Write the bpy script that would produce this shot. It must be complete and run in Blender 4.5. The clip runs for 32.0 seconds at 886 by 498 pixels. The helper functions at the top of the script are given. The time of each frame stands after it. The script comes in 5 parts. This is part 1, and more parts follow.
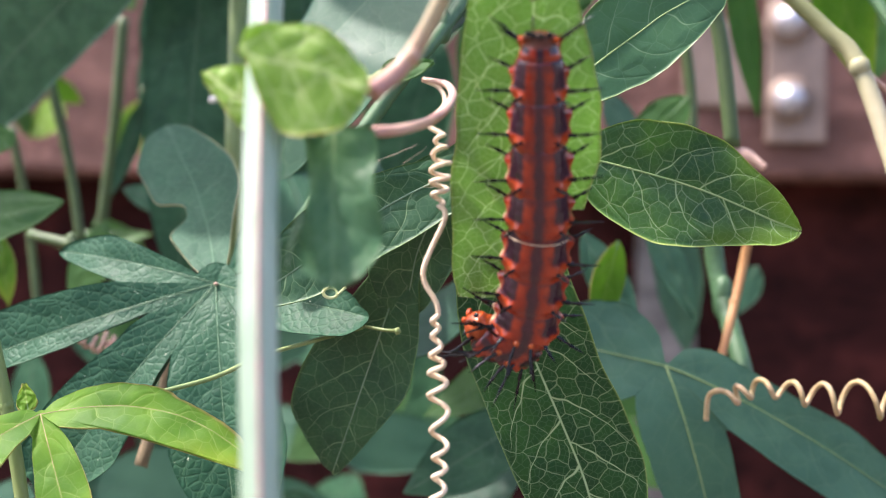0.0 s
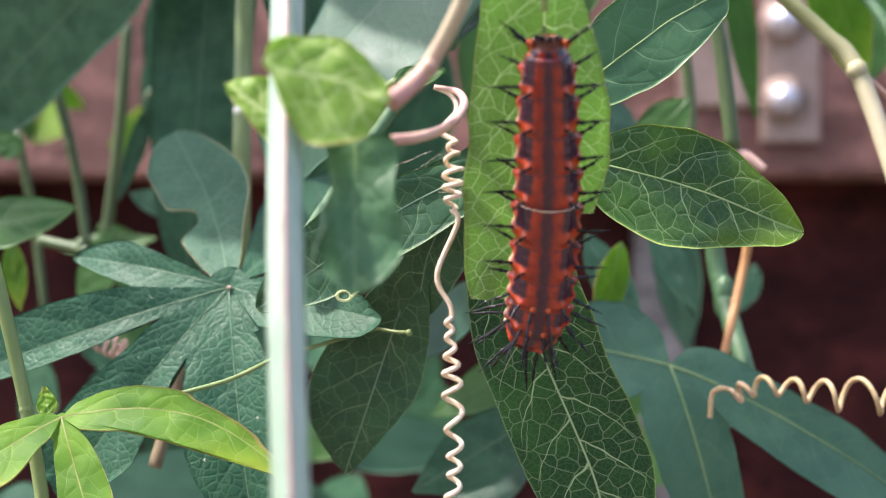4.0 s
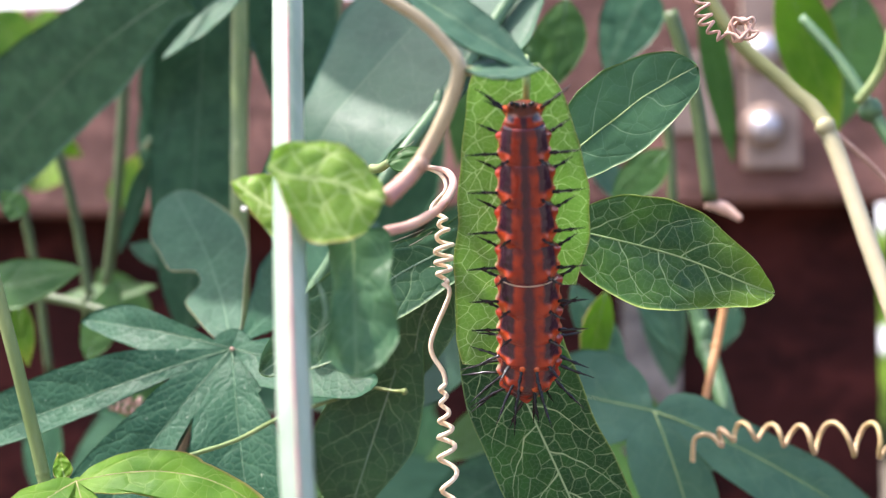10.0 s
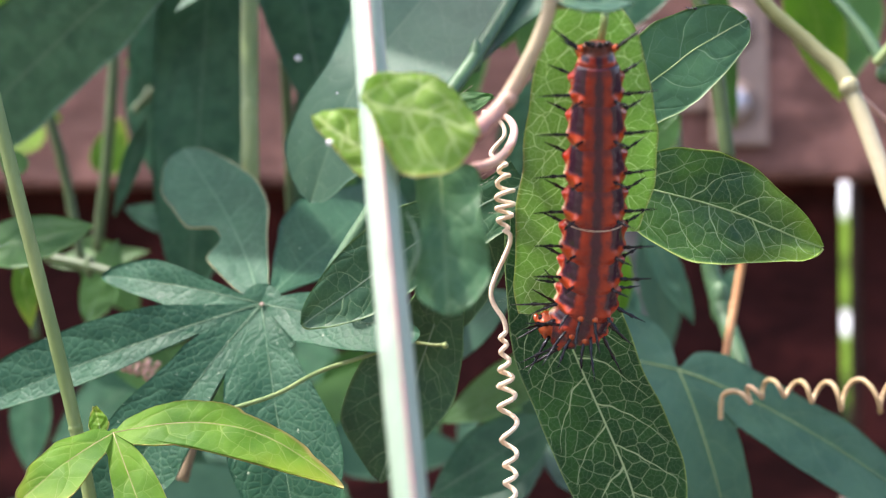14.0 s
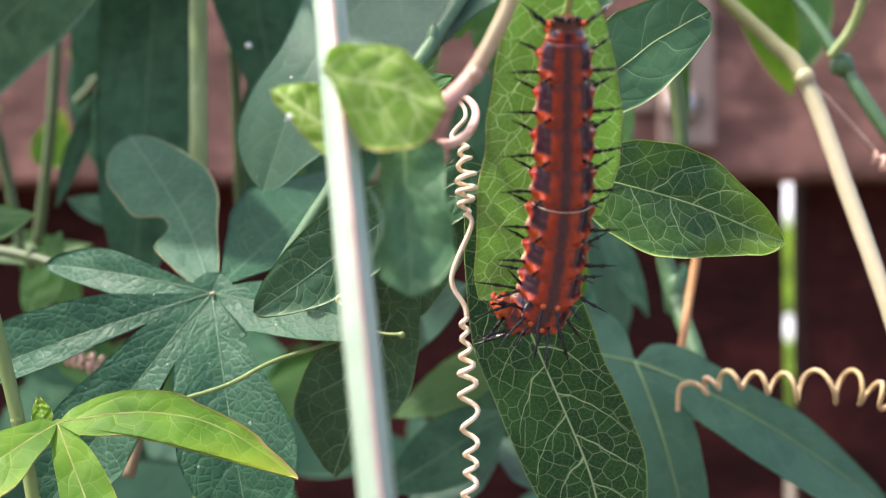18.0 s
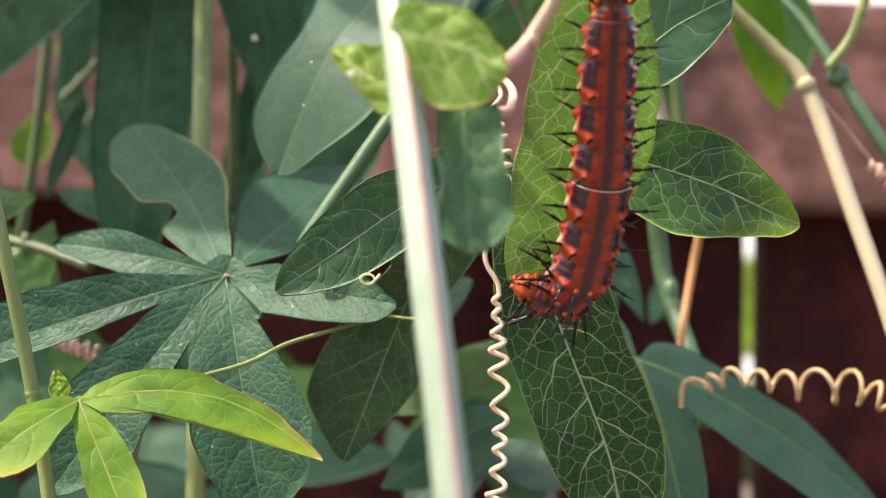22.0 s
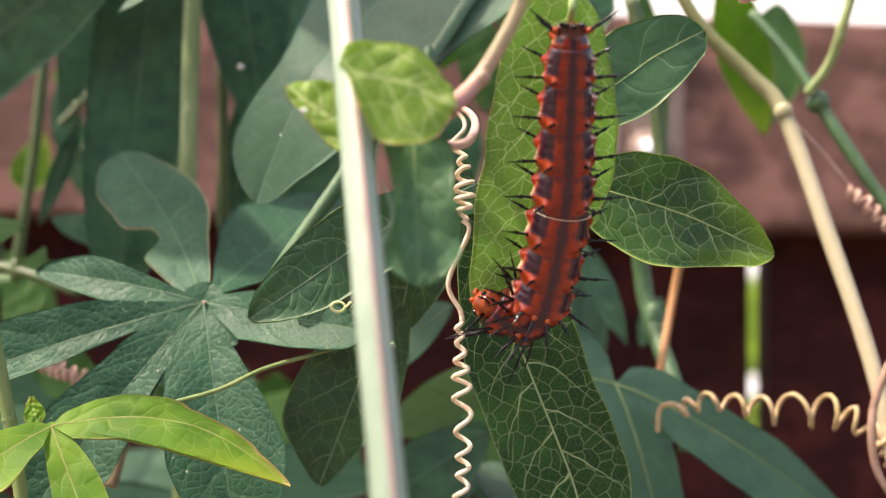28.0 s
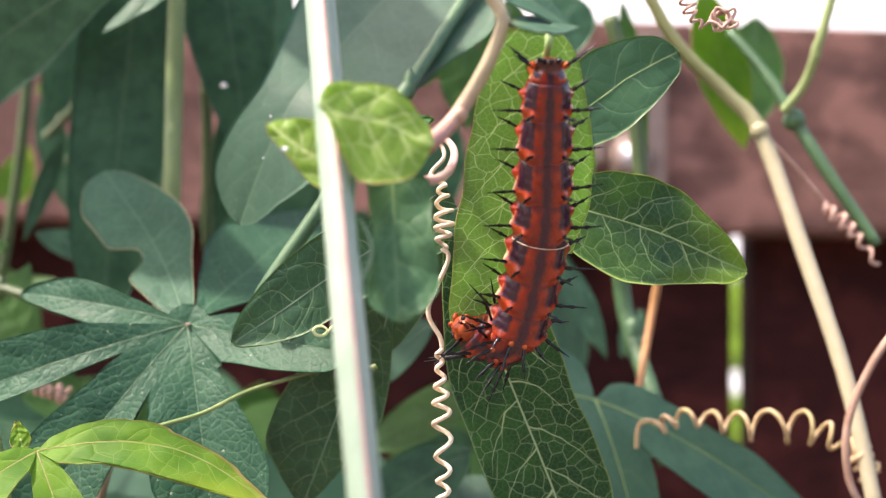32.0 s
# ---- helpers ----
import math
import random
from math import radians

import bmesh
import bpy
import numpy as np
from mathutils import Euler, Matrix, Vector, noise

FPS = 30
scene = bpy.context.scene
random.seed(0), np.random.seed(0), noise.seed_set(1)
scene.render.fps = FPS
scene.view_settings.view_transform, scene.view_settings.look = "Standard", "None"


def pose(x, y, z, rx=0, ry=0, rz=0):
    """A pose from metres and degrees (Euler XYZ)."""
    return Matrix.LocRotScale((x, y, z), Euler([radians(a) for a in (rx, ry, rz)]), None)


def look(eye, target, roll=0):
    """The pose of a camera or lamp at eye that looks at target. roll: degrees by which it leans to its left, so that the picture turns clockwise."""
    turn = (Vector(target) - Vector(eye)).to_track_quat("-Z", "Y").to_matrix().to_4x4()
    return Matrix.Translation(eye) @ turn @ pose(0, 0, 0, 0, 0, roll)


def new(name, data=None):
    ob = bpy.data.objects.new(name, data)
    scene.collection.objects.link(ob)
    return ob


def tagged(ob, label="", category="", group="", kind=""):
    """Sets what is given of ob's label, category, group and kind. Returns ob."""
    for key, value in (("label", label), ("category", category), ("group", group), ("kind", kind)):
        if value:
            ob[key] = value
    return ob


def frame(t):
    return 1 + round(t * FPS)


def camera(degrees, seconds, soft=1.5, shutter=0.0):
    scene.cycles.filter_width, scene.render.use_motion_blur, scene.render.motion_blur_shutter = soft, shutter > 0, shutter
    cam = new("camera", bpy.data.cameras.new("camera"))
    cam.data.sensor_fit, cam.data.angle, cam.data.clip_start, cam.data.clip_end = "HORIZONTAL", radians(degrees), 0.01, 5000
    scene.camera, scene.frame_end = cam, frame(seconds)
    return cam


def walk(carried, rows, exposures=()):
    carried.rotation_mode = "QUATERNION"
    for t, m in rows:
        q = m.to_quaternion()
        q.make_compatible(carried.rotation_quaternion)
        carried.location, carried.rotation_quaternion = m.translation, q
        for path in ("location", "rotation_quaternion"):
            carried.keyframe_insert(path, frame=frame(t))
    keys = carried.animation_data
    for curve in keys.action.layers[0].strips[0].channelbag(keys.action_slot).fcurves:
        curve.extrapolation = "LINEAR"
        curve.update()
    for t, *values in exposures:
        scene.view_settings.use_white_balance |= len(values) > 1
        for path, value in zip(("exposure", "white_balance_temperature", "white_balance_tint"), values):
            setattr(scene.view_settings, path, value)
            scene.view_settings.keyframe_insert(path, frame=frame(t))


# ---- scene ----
import itertools

# Lengths below are in centimetres from a point 1.2 m above the garden soil.
CM = 0.01
cam = camera(42, 32.0, soft=1.1)
cam.data.dof.use_dof = True
cam.data.dof.focus_distance = 0.137
cam.data.dof.aperture_fstop = 21.0


def V(x, y, z):
    return Vector((x * CM, y * CM, 1.2 + z * CM))


def held(x, y, z, yaw, pitch, roll):
    return Matrix.Translation(V(x, y, z)) @ pose(0, 0, 0, 0, 0, yaw) @ pose(0, 0, 0, 90 + pitch) @ pose(0, 0, 0, 0, 0, roll)


# seconds, place, yaw, pitch, roll
PATH = [
    (0, 1.378, 0.817, -0.039, 4.88, -0.02, 0.68),
    (0.5, 1.391, 0.798, -0.065, 4.85, -0.06, 0.75),
    (1, 1.219, 0.654, -0.125, 4.69, 0.02, 0.75),
    (1.5, 1.207, 0.711, -0.123, 4.37, -0.02, 0.94),
    (2, 1.145, 0.536, 0.089, 4.40, 0.10, 0.69),
    (2.5, 1.165, 0.579, -0.066, 4.37, 0.09, 0.66),
    (4.5, 1.215, 0.370, 0.083, 4.55, -0.02, 0.12),
    (5, 1.320, 0.164, 0.533, 4.54, 0.09, 0.03),
    (5.5, 1.356, 0.122, 0.542, 4.80, 0.09, -0.27),
    (6, 1.402, 0.082, 0.535, 4.87, 0.14, -0.38),
    (6.5, 1.252, 0.071, 0.630, 5.04, 0.01, -0.52),
    (7, 1.622, -0.076, 0.639, 5.15, 0.19, -0.87),
    (7.5, 1.511, 0.085, 0.492, 4.57, 0.32, -0.89),
    (8, 1.382, -0.046, 0.551, 4.75, 0.01, -1.14),
    (8.5, 1.107, -0.046, 0.383, 4.68, 0.24, -1.25),
    (9, 1.216, -0.128, 0.469, 4.19, 0.28, -1.02),
    (9.5, 1.119, -0.330, 0.621, 4.13, 0.42, -1.01),
    (10, 1.232, -0.332, 0.638, 4.03, 0.73, -0.83),
    (10.5, 1.072, -0.352, 0.639, 3.78, 0.62, -0.54),
    (11, 0.947, -0.467, 0.768, 3.54, 0.62, -0.64),
    (11.5, 0.564, -0.462, 0.761, 3.30, 0.65, -0.75),
    (12, 0.145, -0.375, 0.584, 2.38, 0.51, -0.70),
    (12.5, 0.003, -0.284, 0.236, 1.69, 0.44, -0.60),
    (13, 0.135, -0.374, 0.466, 1.43, 0.24, -0.69),
    (13.5, -0.037, -0.287, 0.221, 1.25, 0.15, -0.57),
    (14, -0.159, -0.154, 0.216, 0.99, -0.05, -0.59),
    (14.5, -0.049, -0.074, 0.183, 0.65, -0.04, -0.52),
    (16.5, -0.393, 0.048, 0.022, -1.64, 0.16, -0.38),
    (17, -0.258, 0.114, 0.052, -1.96, 0.28, -0.53),
    (17.5, -0.529, 0.082, -0.082, -2.04, 0.28, -0.35),
    (18, -0.348, 0.166, -0.007, -1.84, 0.15, -0.43),
    (18.5, -0.441, 0.042, 0.117, -1.65, -0.07, -0.83),
    (19, -0.712, 0.115, -0.191, -2.22, 0.39, -0.42),
    (19.5, -0.694, 0.123, -0.275, -2.98, 0.92, 0.07),
    (20, -0.611, 0.144, -0.271, -3.44, 1.19, 0.18),
    (20.5, -0.855, 0.044, -0.213, -3.64, 1.30, 0.28),
    (21, -1.001, 0.152, -0.476, -3.98, 1.62, 0.66),
    (21.5, -1.133, 0.242, -0.644, -4.28, 1.79, 0.86),
    (22, -1.320, 0.187, -0.658, -4.56, 1.88, 0.96),
    (22.5, -1.253, 0.103, -0.560, -4.66, 2.23, 1.17),
    (23, -1.182, 0.136, -0.624, -4.54, 2.36, 1.10),
    (23.5, -1.174, 0.093, -0.584, -4.45, 2.26, 0.82),
    (24, -1.158, 0.224, -0.651, -4.52, 2.26, 0.37),
    (24.5, -0.858, 0.088, -0.605, -3.87, 2.71, 0.19),
    (25, -1.242, 0.081, -0.533, -4.76, 2.37, -0.20),
    (25.5, -1.320, 0.106, -0.491, -5.49, 2.60, 0.19),
    (27.5, -0.883, -0.077, -0.397, -4.17, 2.47, 0.36),
    (28, -0.755, -0.097, -0.536, -3.73, 2.77, 0.88),
    (28.5, -0.711, -0.202, -0.344, -3.45, 2.62, 0.58),
    (29, -0.932, -0.294, -0.102, -4.21, 2.48, 0.31),
    (29.5, -1.309, -0.160, -0.222, -5.16, 2.37, 0.19),
    (30, -1.314, -0.020, -0.373, -5.09, 2.11, 0.22),
    (30.5, -1.197, -0.030, -0.312, -5.14, 2.31, 0.49),
    (31, -0.849, -0.167, -0.341, -4.58, 2.62, 0.89),
    (31.5, -0.722, -0.314, -0.365, -4.08, 2.79, 0.80),
    (32, -0.707, -0.346, -0.196, -4.43, 2.63, 0.69),
]
walk(cam, [(r[0], held(*r[1:])) for r in PATH], [(0, 1.43, 6450, 20), (6, 1.45, 6450, 20), (8, 1.55, 6450, 20), (10, 1.56, 6450, 20), (11.5, 1.54, 6450, 20), (13, 1.42, 6450, 20), (14, 1.47, 6450, 20), (16.5, 1.60, 6350, 18), (19, 1.28, 7000, 20), (25, 1.26, 7500, 22), (28, 1.20, 7600, 22), (30, 1.24, 7400, 22), (32, 1.40, 7050, 23)])

# ---- light ----
SUN_UP, SUN_TURN = 62, -98
world = bpy.data.worlds.new("world")
scene.world = world
world.use_nodes = True
wn = world.node_tree
sky = wn.nodes.new("ShaderNodeTexSky")
sky.sky_type = "NISHITA"
sky.sun_disc = False
sky.sun_elevation = radians(SUN_UP)
sky.sun_rotation = radians(SUN_TURN)
sky.dust_density = 4.0
wn.links.new(sky.outputs[0], wn.nodes["Background"].inputs[0])
wn.nodes["Background"].inputs[1].default_value = 0.17
sun = new("sun", bpy.data.lights.new("sun", "SUN"))
sun.data.energy = 2.8
sun.data.angle = radians(1.5)
sun.data.color = (1.0, 0.95, 0.88)
sun.matrix_world = look((math.sin(radians(SUN_TURN)) * 3, math.cos(radians(SUN_TURN)) * 3, 1.2 + 3 * math.tan(radians(SUN_UP))), (0, 0, 1.2))
scene.view_settings.exposure = 0.0


# ---- materials ----
class Nodes:
    """Short words for a node tree."""

    def __init__(self, name):
        self.mat = bpy.data.materials.new(name)
        self.mat.use_nodes = True
        self.t = self.mat.node_tree
        self.bsdf = self.t.nodes["Principled BSDF"]
        self.out = self.t.nodes["Material Output"]

    def put(self, socket, value):
        if isinstance(value, bpy.types.NodeSocket):
            self.t.links.new(value, socket)
        elif isinstance(value, tuple) and len(value) == 3 and socket.type == "RGBA":
            socket.default_value = (*value, 1)
        else:
            socket.default_value = value

    def node(self, kind, outs=0, **ins):
        n = self.t.nodes.new("ShaderNode" + kind)
        for k, v in ins.items():
            self.put(n.inputs[k.replace("_", " ")], v)
        return n.outputs[outs]

    def math(self, op, a, b=0.0, c=0.0, clamp=False):
        n = self.t.nodes.new("ShaderNodeMath")
        n.operation, n.use_clamp = op, clamp
        for s, v in zip(n.inputs, (a, b, c)):
            self.put(s, v)
        return n.outputs[0]

    def step(self, value, lo, hi):
        """1 where value is over hi, 0 under lo."""
        n = self.t.nodes.new("ShaderNodeMapRange")
        n.interpolation_type = "SMOOTHSTEP"
        for s, v in zip(n.inputs, (value, lo, hi, 0.0, 1.0)):
            self.put(s, v)
        return n.outputs[0]

    def mix(self, f, a, b):
        n = self.t.nodes.new("ShaderNodeMix")
        n.data_type = "RGBA"
        for i, v in ((0, f), (6, a), (7, b)):
            self.put(n.inputs[i], v)
        return n.outputs[2]

    def uv(self, name="leaf"):
        n = self.t.nodes.new("ShaderNodeUVMap")
        n.uv_map = name
        s = self.t.nodes.new("ShaderNodeSeparateXYZ")
        self.t.links.new(n.outputs[0], s.inputs[0])
        return n.outputs[0], s.outputs[0], s.outputs[1]

    def coords(self, which="Object"):
        return self.t.nodes.new("ShaderNodeTexCoord").outputs[which]

    def noise(self, vec, scale, detail=3.0, rough=0.5):
        return self.node("TexNoise", 0, Vector=vec, Scale=scale, Detail=detail, Roughness=rough)

    def random(self):
        return self.t.nodes.new("ShaderNodeObjectInfo").outputs["Random"]

    def bump(self, height, strength=0.3, distance=0.0005):
        self.put(self.bsdf.inputs["Normal"], self.node("Bump", 0, Height=height, Strength=strength, Distance=distance))

    def done(self, colour, rough, **more):
        self.put(self.bsdf.inputs["Base Color"], colour)
        self.put(self.bsdf.inputs["Roughness"], rough)
        for k, v in more.items():
            self.put(self.bsdf.inputs[k.replace("_", " ")], v)
        return self.mat


def leaf_material(name, dark, light, vein, glow, rough=0.42, web_amount=0.62, net=3.2, pitch=0.55, vein_amount=0.9, wear=0.15, through_light=0.35, edge=None, side_amount=1.0, bump=0.5, vw=1.0, gloss=0.4, patches=(0.55, 0.38, 0.66), quilt=1.0, tip=None):
    """A blade: mottled ground, midrib, side veins that arch towards the rim, and a net between them. The leaf map is in centimetres."""
    n = Nodes(name)
    vec, s, a = n.uv()
    _, wide, far = n.uv("wide")
    wob = n.noise(vec, 1.3, 2.0)
    shift = n.math("MULTIPLY", n.math("SUBTRACT", wob, 0.5), 0.8 * pitch)
    across = n.math("ABSOLUTE", a)
    other = n.step(a, -0.001, 0.001)
    mid = n.math("SUBTRACT", 1.0, n.step(across, 0.006 * vw, 0.022 * vw))
    arch = n.math("MULTIPLY", n.math("POWER", wide, 4.0), 0.8 * pitch)
    slant = n.math("ADD", n.math("SUBTRACT", n.math("SUBTRACT", s, n.math("MULTIPLY", across, 0.72)), arch), n.math("ADD", shift, n.math("MULTIPLY", other, 0.45 * pitch)))
    phase = n.math("DIVIDE", slant, pitch)
    saw = n.math("MULTIPLY", n.math("ABSOLUTE", n.math("SUBTRACT", n.math("FRACT", phase), 0.5)), pitch)
    thin = n.math("SUBTRACT", 1.0, n.math("MULTIPLY", wide, 0.55))
    side = n.math("SUBTRACT", 1.0, n.step(n.math("DIVIDE", saw, thin), 0.006 * vw, 0.024 * vw))
    side = n.math("MULTIPLY", side, n.math("SUBTRACT", 1.0, n.step(wide, 0.80, 0.93)))
    side = n.math("MULTIPLY", side, side_amount)
    place = n.t.nodes.new("ShaderNodeCombineXYZ")
    n.put(place.inputs[0], n.math("MULTIPLY", n.math("SUBTRACT", s, n.math("MULTIPLY", across, 0.72)), 0.81))
    n.put(place.inputs[1], n.math("ADD", n.math("MULTIPLY", n.math("ADD", across, n.math("MULTIPLY", s, 0.72)), 0.81), n.math("MULTIPLY", other, 17.0)))
    small = n.t.nodes.new("ShaderNodeTexNoise")
    n.put(small.inputs["Vector"], vec)
    small.inputs["Scale"].default_value = 4.5
    scaled = n.t.nodes.new("ShaderNodeVectorMath")
    scaled.operation = "SCALE"
    n.put(scaled.inputs[0], small.outputs[1])
    scaled.inputs["Scale"].default_value = 0.10
    warp = n.t.nodes.new("ShaderNodeVectorMath")
    warp.operation = "ADD"
    n.put(warp.inputs[0], place.outputs[0])
    n.put(warp.inputs[1], scaled.outputs[0])

    def cells(scale, feature="DISTANCE_TO_EDGE"):
        v = n.t.nodes.new("ShaderNodeTexVoronoi")
        v.feature = feature
        v.voronoi_dimensions = "2D"
        n.put(v.inputs["Vector"], warp.outputs[0])
        v.inputs["Scale"].default_value = scale
        return v.outputs[0] if feature != "F1" else v.outputs[1]

    cell, tiny = cells(net), cells(net * 2.7)
    bold = n.math("ADD", 0.6, n.math("MULTIPLY", n.noise(vec, 2.2, 2.0), 0.9))
    web = n.math("MULTIPLY", n.math("SUBTRACT", 1.0, n.step(n.math("DIVIDE", cell, bold), 0.003 * vw * net, 0.010 * vw * net)), web_amount)
    web2 = n.math("MULTIPLY", n.math("SUBTRACT", 1.0, n.step(tiny, 0.02, 0.10)), 0.22 * web_amount)
    veins = n.math("MAXIMUM", n.math("MAXIMUM", mid, side), n.math("MAXIMUM", web, web2))
    patch = n.step(n.noise(vec, patches[0], 4.0, 0.55), patches[1], patches[2])
    tone = n.math("MULTIPLY", n.random(), 0.4)
    ground = n.mix(tone, n.mix(patch, dark, light), tuple(c * 0.65 for c in dark))
    shade = n.t.nodes.new("ShaderNodeSeparateColor")
    n.put(shade.inputs[0], cells(net, "F1"))
    ground = n.mix(n.math("MULTIPLY", shade.outputs[0], 0.35), ground, light)
    grain = n.noise(vec, 26.0, 3.0, 0.6)
    ground = n.mix(n.math("MULTIPLY", n.step(grain, 0.5, 0.75), 0.3), ground, light)
    specks = n.math("MAXIMUM", n.step(n.noise(vec, 9.0, 4.0, 0.7), 0.66, 0.72), n.step(n.noise(vec, 22.0, 2.0, 0.5), 0.735, 0.76))
    ground = n.mix(n.math("MULTIPLY", specks, wear), ground, (0.48, 0.54, 0.38))
    # yellower far end; on the glossy leaf it paints in a sunlit tip
    if tip:
        yellow_sunlit = n.math("MULTIPLY", n.step(n.math("ADD", n.math("ADD", far, n.math("MULTIPLY", wide, 0.22)), n.math("MULTIPLY", n.noise(vec, 2.0, 3.0), 0.3)), 0.85, 1.3), 0.85)
        ground = n.mix(yellow_sunlit, ground, tip)
    if edge:
        _, rim, _ = n.uv("rim")
        ground = n.mix(n.step(rim, 0.965, 0.995), ground, edge)
    col = n.mix(n.math("MULTIPLY", veins, vein_amount), ground, vein)
    pillow = n.math("MULTIPLY", n.step(cell, 0.0, 0.25), 0.45 * quilt)
    ridge = n.math("MULTIPLY", n.step(saw, 0.0, 0.09), 0.5 * quilt)
    height = n.math("SUBTRACT", n.math("ADD", pillow, ridge), n.math("MULTIPLY", mid, 0.5))
    n.bump(n.math("ADD", height, n.math("MULTIPLY", grain, 0.15)), bump, 0.0006)
    n.done(col, n.math("ADD", rough, n.math("MULTIPLY", n.noise(vec, 3.0), 0.15)), Specular_IOR_Level=gloss)
    tr = n.t.nodes.new("ShaderNodeBsdfTranslucent")
    n.put(tr.inputs[0], n.mix(n.math("MULTIPLY", veins, vein_amount), n.mix(patch, glow, tuple(min(1, c * 1.35) for c in glow)), tuple(min(1, 0.3 * c + 0.9 * v) for c, v in zip(glow, vein))))
    blend = n.t.nodes.new("ShaderNodeMixShader")
    blend.inputs[0].default_value = through_light
    n.t.links.new(n.bsdf.outputs[0], blend.inputs[1])
    n.t.links.new(tr.outputs[0], blend.inputs[2])
    n.t.links.new(blend.outputs[0], n.out.inputs[0])
    return n.mat


def plain(name, a, b, rough=0.5, scale=60.0, stretch=(1, 1, 1), bump=0.2, **more):
    """Two tones in uneven patches at two scales."""
    n = Nodes(name)
    m = n.t.nodes.new("ShaderNodeMapping")
    n.put(m.inputs["Vector"], n.coords())
    m.inputs["Scale"].default_value = stretch
    big, small = n.noise(m.outputs[0], scale, 3.0), n.noise(m.outputs[0], scale * 7, 3.0, 0.6)
    f = n.math("ADD", n.math("MULTIPLY", big, 0.7), n.math("MULTIPLY", small, 0.3))
    n.bump(small, bump, 0.0003)
    return n.done(n.mix(n.step(f, 0.35, 0.65), a, b), rough, **more)


M = {}
M["young"] = leaf_material("young_leaf", (0.145, 0.27, 0.098), (0.24, 0.385, 0.142), (0.88, 0.96, 0.72), (0.33, 0.545, 0.145), rough=0.5, web_amount=0.72, net=5.0, pitch=0.52, through_light=0.5, bump=0.3, edge=(0.50, 0.38, 0.24), vw=0.6)
# tip and edge colours carry the sunlit far end and its glowing rim
M["glossy"] = leaf_material("glossy_leaf", (0.014, 0.060, 0.025), (0.058, 0.155, 0.026), (0.44, 0.60, 0.27), (0.20, 0.44, 0.06), rough=0.32, net=4.8, pitch=0.6, through_light=0.28, bump=0.14, vein_amount=0.7, web_amount=0.55, edge=(0.42, 0.54, 0.14), vw=0.75, patches=(0.7, 0.44, 0.62), quilt=1.5, tip=(0.20, 0.36, 0.035))
M["veined"] = leaf_material("veined_leaf", (0.011, 0.052, 0.018), (0.040, 0.135, 0.026), (0.46, 0.62, 0.30), (0.10, 0.30, 0.03), rough=0.34, net=5.0, pitch=0.62, through_light=0.16, bump=0.16, vein_amount=0.75, web_amount=0.46, edge=(0.18, 0.28, 0.08), vw=0.85, gloss=0.22, patches=(0.6, 0.46, 0.64))
# upper finger of the glossy leaf; reflection that fades its veins is coloured in
M["sheen"] = leaf_material("sheen_leaf", (0.030, 0.102, 0.045), (0.050, 0.145, 0.056), (0.26, 0.42, 0.20), (0.16, 0.38, 0.07), rough=0.38, net=3.2, pitch=0.6, through_light=0.22, bump=0.14, vein_amount=0.6, web_amount=0.28, vw=0.7, edge=(0.22, 0.32, 0.12), wear=0.3)
M["net"] = leaf_material("net_leaf", (0.022, 0.085, 0.036), (0.045, 0.135, 0.050), (0.32, 0.48, 0.22), (0.13, 0.32, 0.05), rough=0.4, net=4.4, pitch=0.6, through_light=0.14, bump=0.2, vein_amount=0.55, web_amount=0.5, edge=(0.10, 0.20, 0.06), vw=0.62, patches=(1.4, 0.42, 0.66))
M["star"] = leaf_material("blue_green_leaf", (0.016, 0.068, 0.036), (0.032, 0.106, 0.055), (0.18, 0.31, 0.18), (0.06, 0.16, 0.05), rough=0.40, net=9.0, pitch=0.5, vein_amount=0.22, wear=1.0, through_light=0.10, bump=0.22, gloss=0.16)
M["back"] = leaf_material("background_leaf", (0.023, 0.094, 0.045), (0.056, 0.162, 0.078), (0.10, 0.18, 0.10), (0.05, 0.14, 0.03), rough=0.36, net=2.6, pitch=0.9, vein_amount=0.6, wear=0.6, through_light=0.15, bump=0.2, gloss=0.28, patches=(2.2, 0.36, 0.66), vw=1.6, side_amount=0.5, web_amount=0.35)
M["pale"] = leaf_material("grey_green_leaf", (0.024, 0.092, 0.047), (0.053, 0.145, 0.076), (0.17, 0.28, 0.14), (0.14, 0.34, 0.08), rough=0.48, net=4.5, pitch=0.8, vein_amount=0.35, web_amount=0.4, wear=0.3, through_light=0.15, side_amount=0.5, bump=0.08, gloss=0.5)
M["lime"] = leaf_material("lime_leaf", (0.050, 0.165, 0.016), (0.145, 0.300, 0.022), (0.36, 0.46, 0.11), (0.28, 0.50, 0.045), rough=0.45, net=4.0, pitch=0.7, vw=0.75, vein_amount=0.5, through_light=0.4, edge=(0.48, 0.34, 0.14), bump=0.15, tip=(0.32, 0.40, 0.04), gloss=0.2)
M["bright"] = leaf_material("bright_leaf", (0.19, 0.35, 0.055), (0.32, 0.49, 0.085), (0.82, 0.88, 0.46), (0.46, 0.70, 0.10), rough=0.45, net=3.8, pitch=0.3, vein_amount=0.6, through_light=0.5, edge=(0.50, 0.30, 0.14), vw=1.1, side_amount=0.9, web_amount=0.85, bump=0.2)
M["chewed"] = leaf_material("chewed_leaf", (0.020, 0.082, 0.044), (0.040, 0.125, 0.066), (0.18, 0.31, 0.18), (0.06, 0.18, 0.05), rough=0.5, net=4.2, pitch=0.8, vein_amount=0.3, wear=0.3, through_light=0.15, edge=(0.40, 0.36, 0.19), bump=0.16, gloss=0.25)
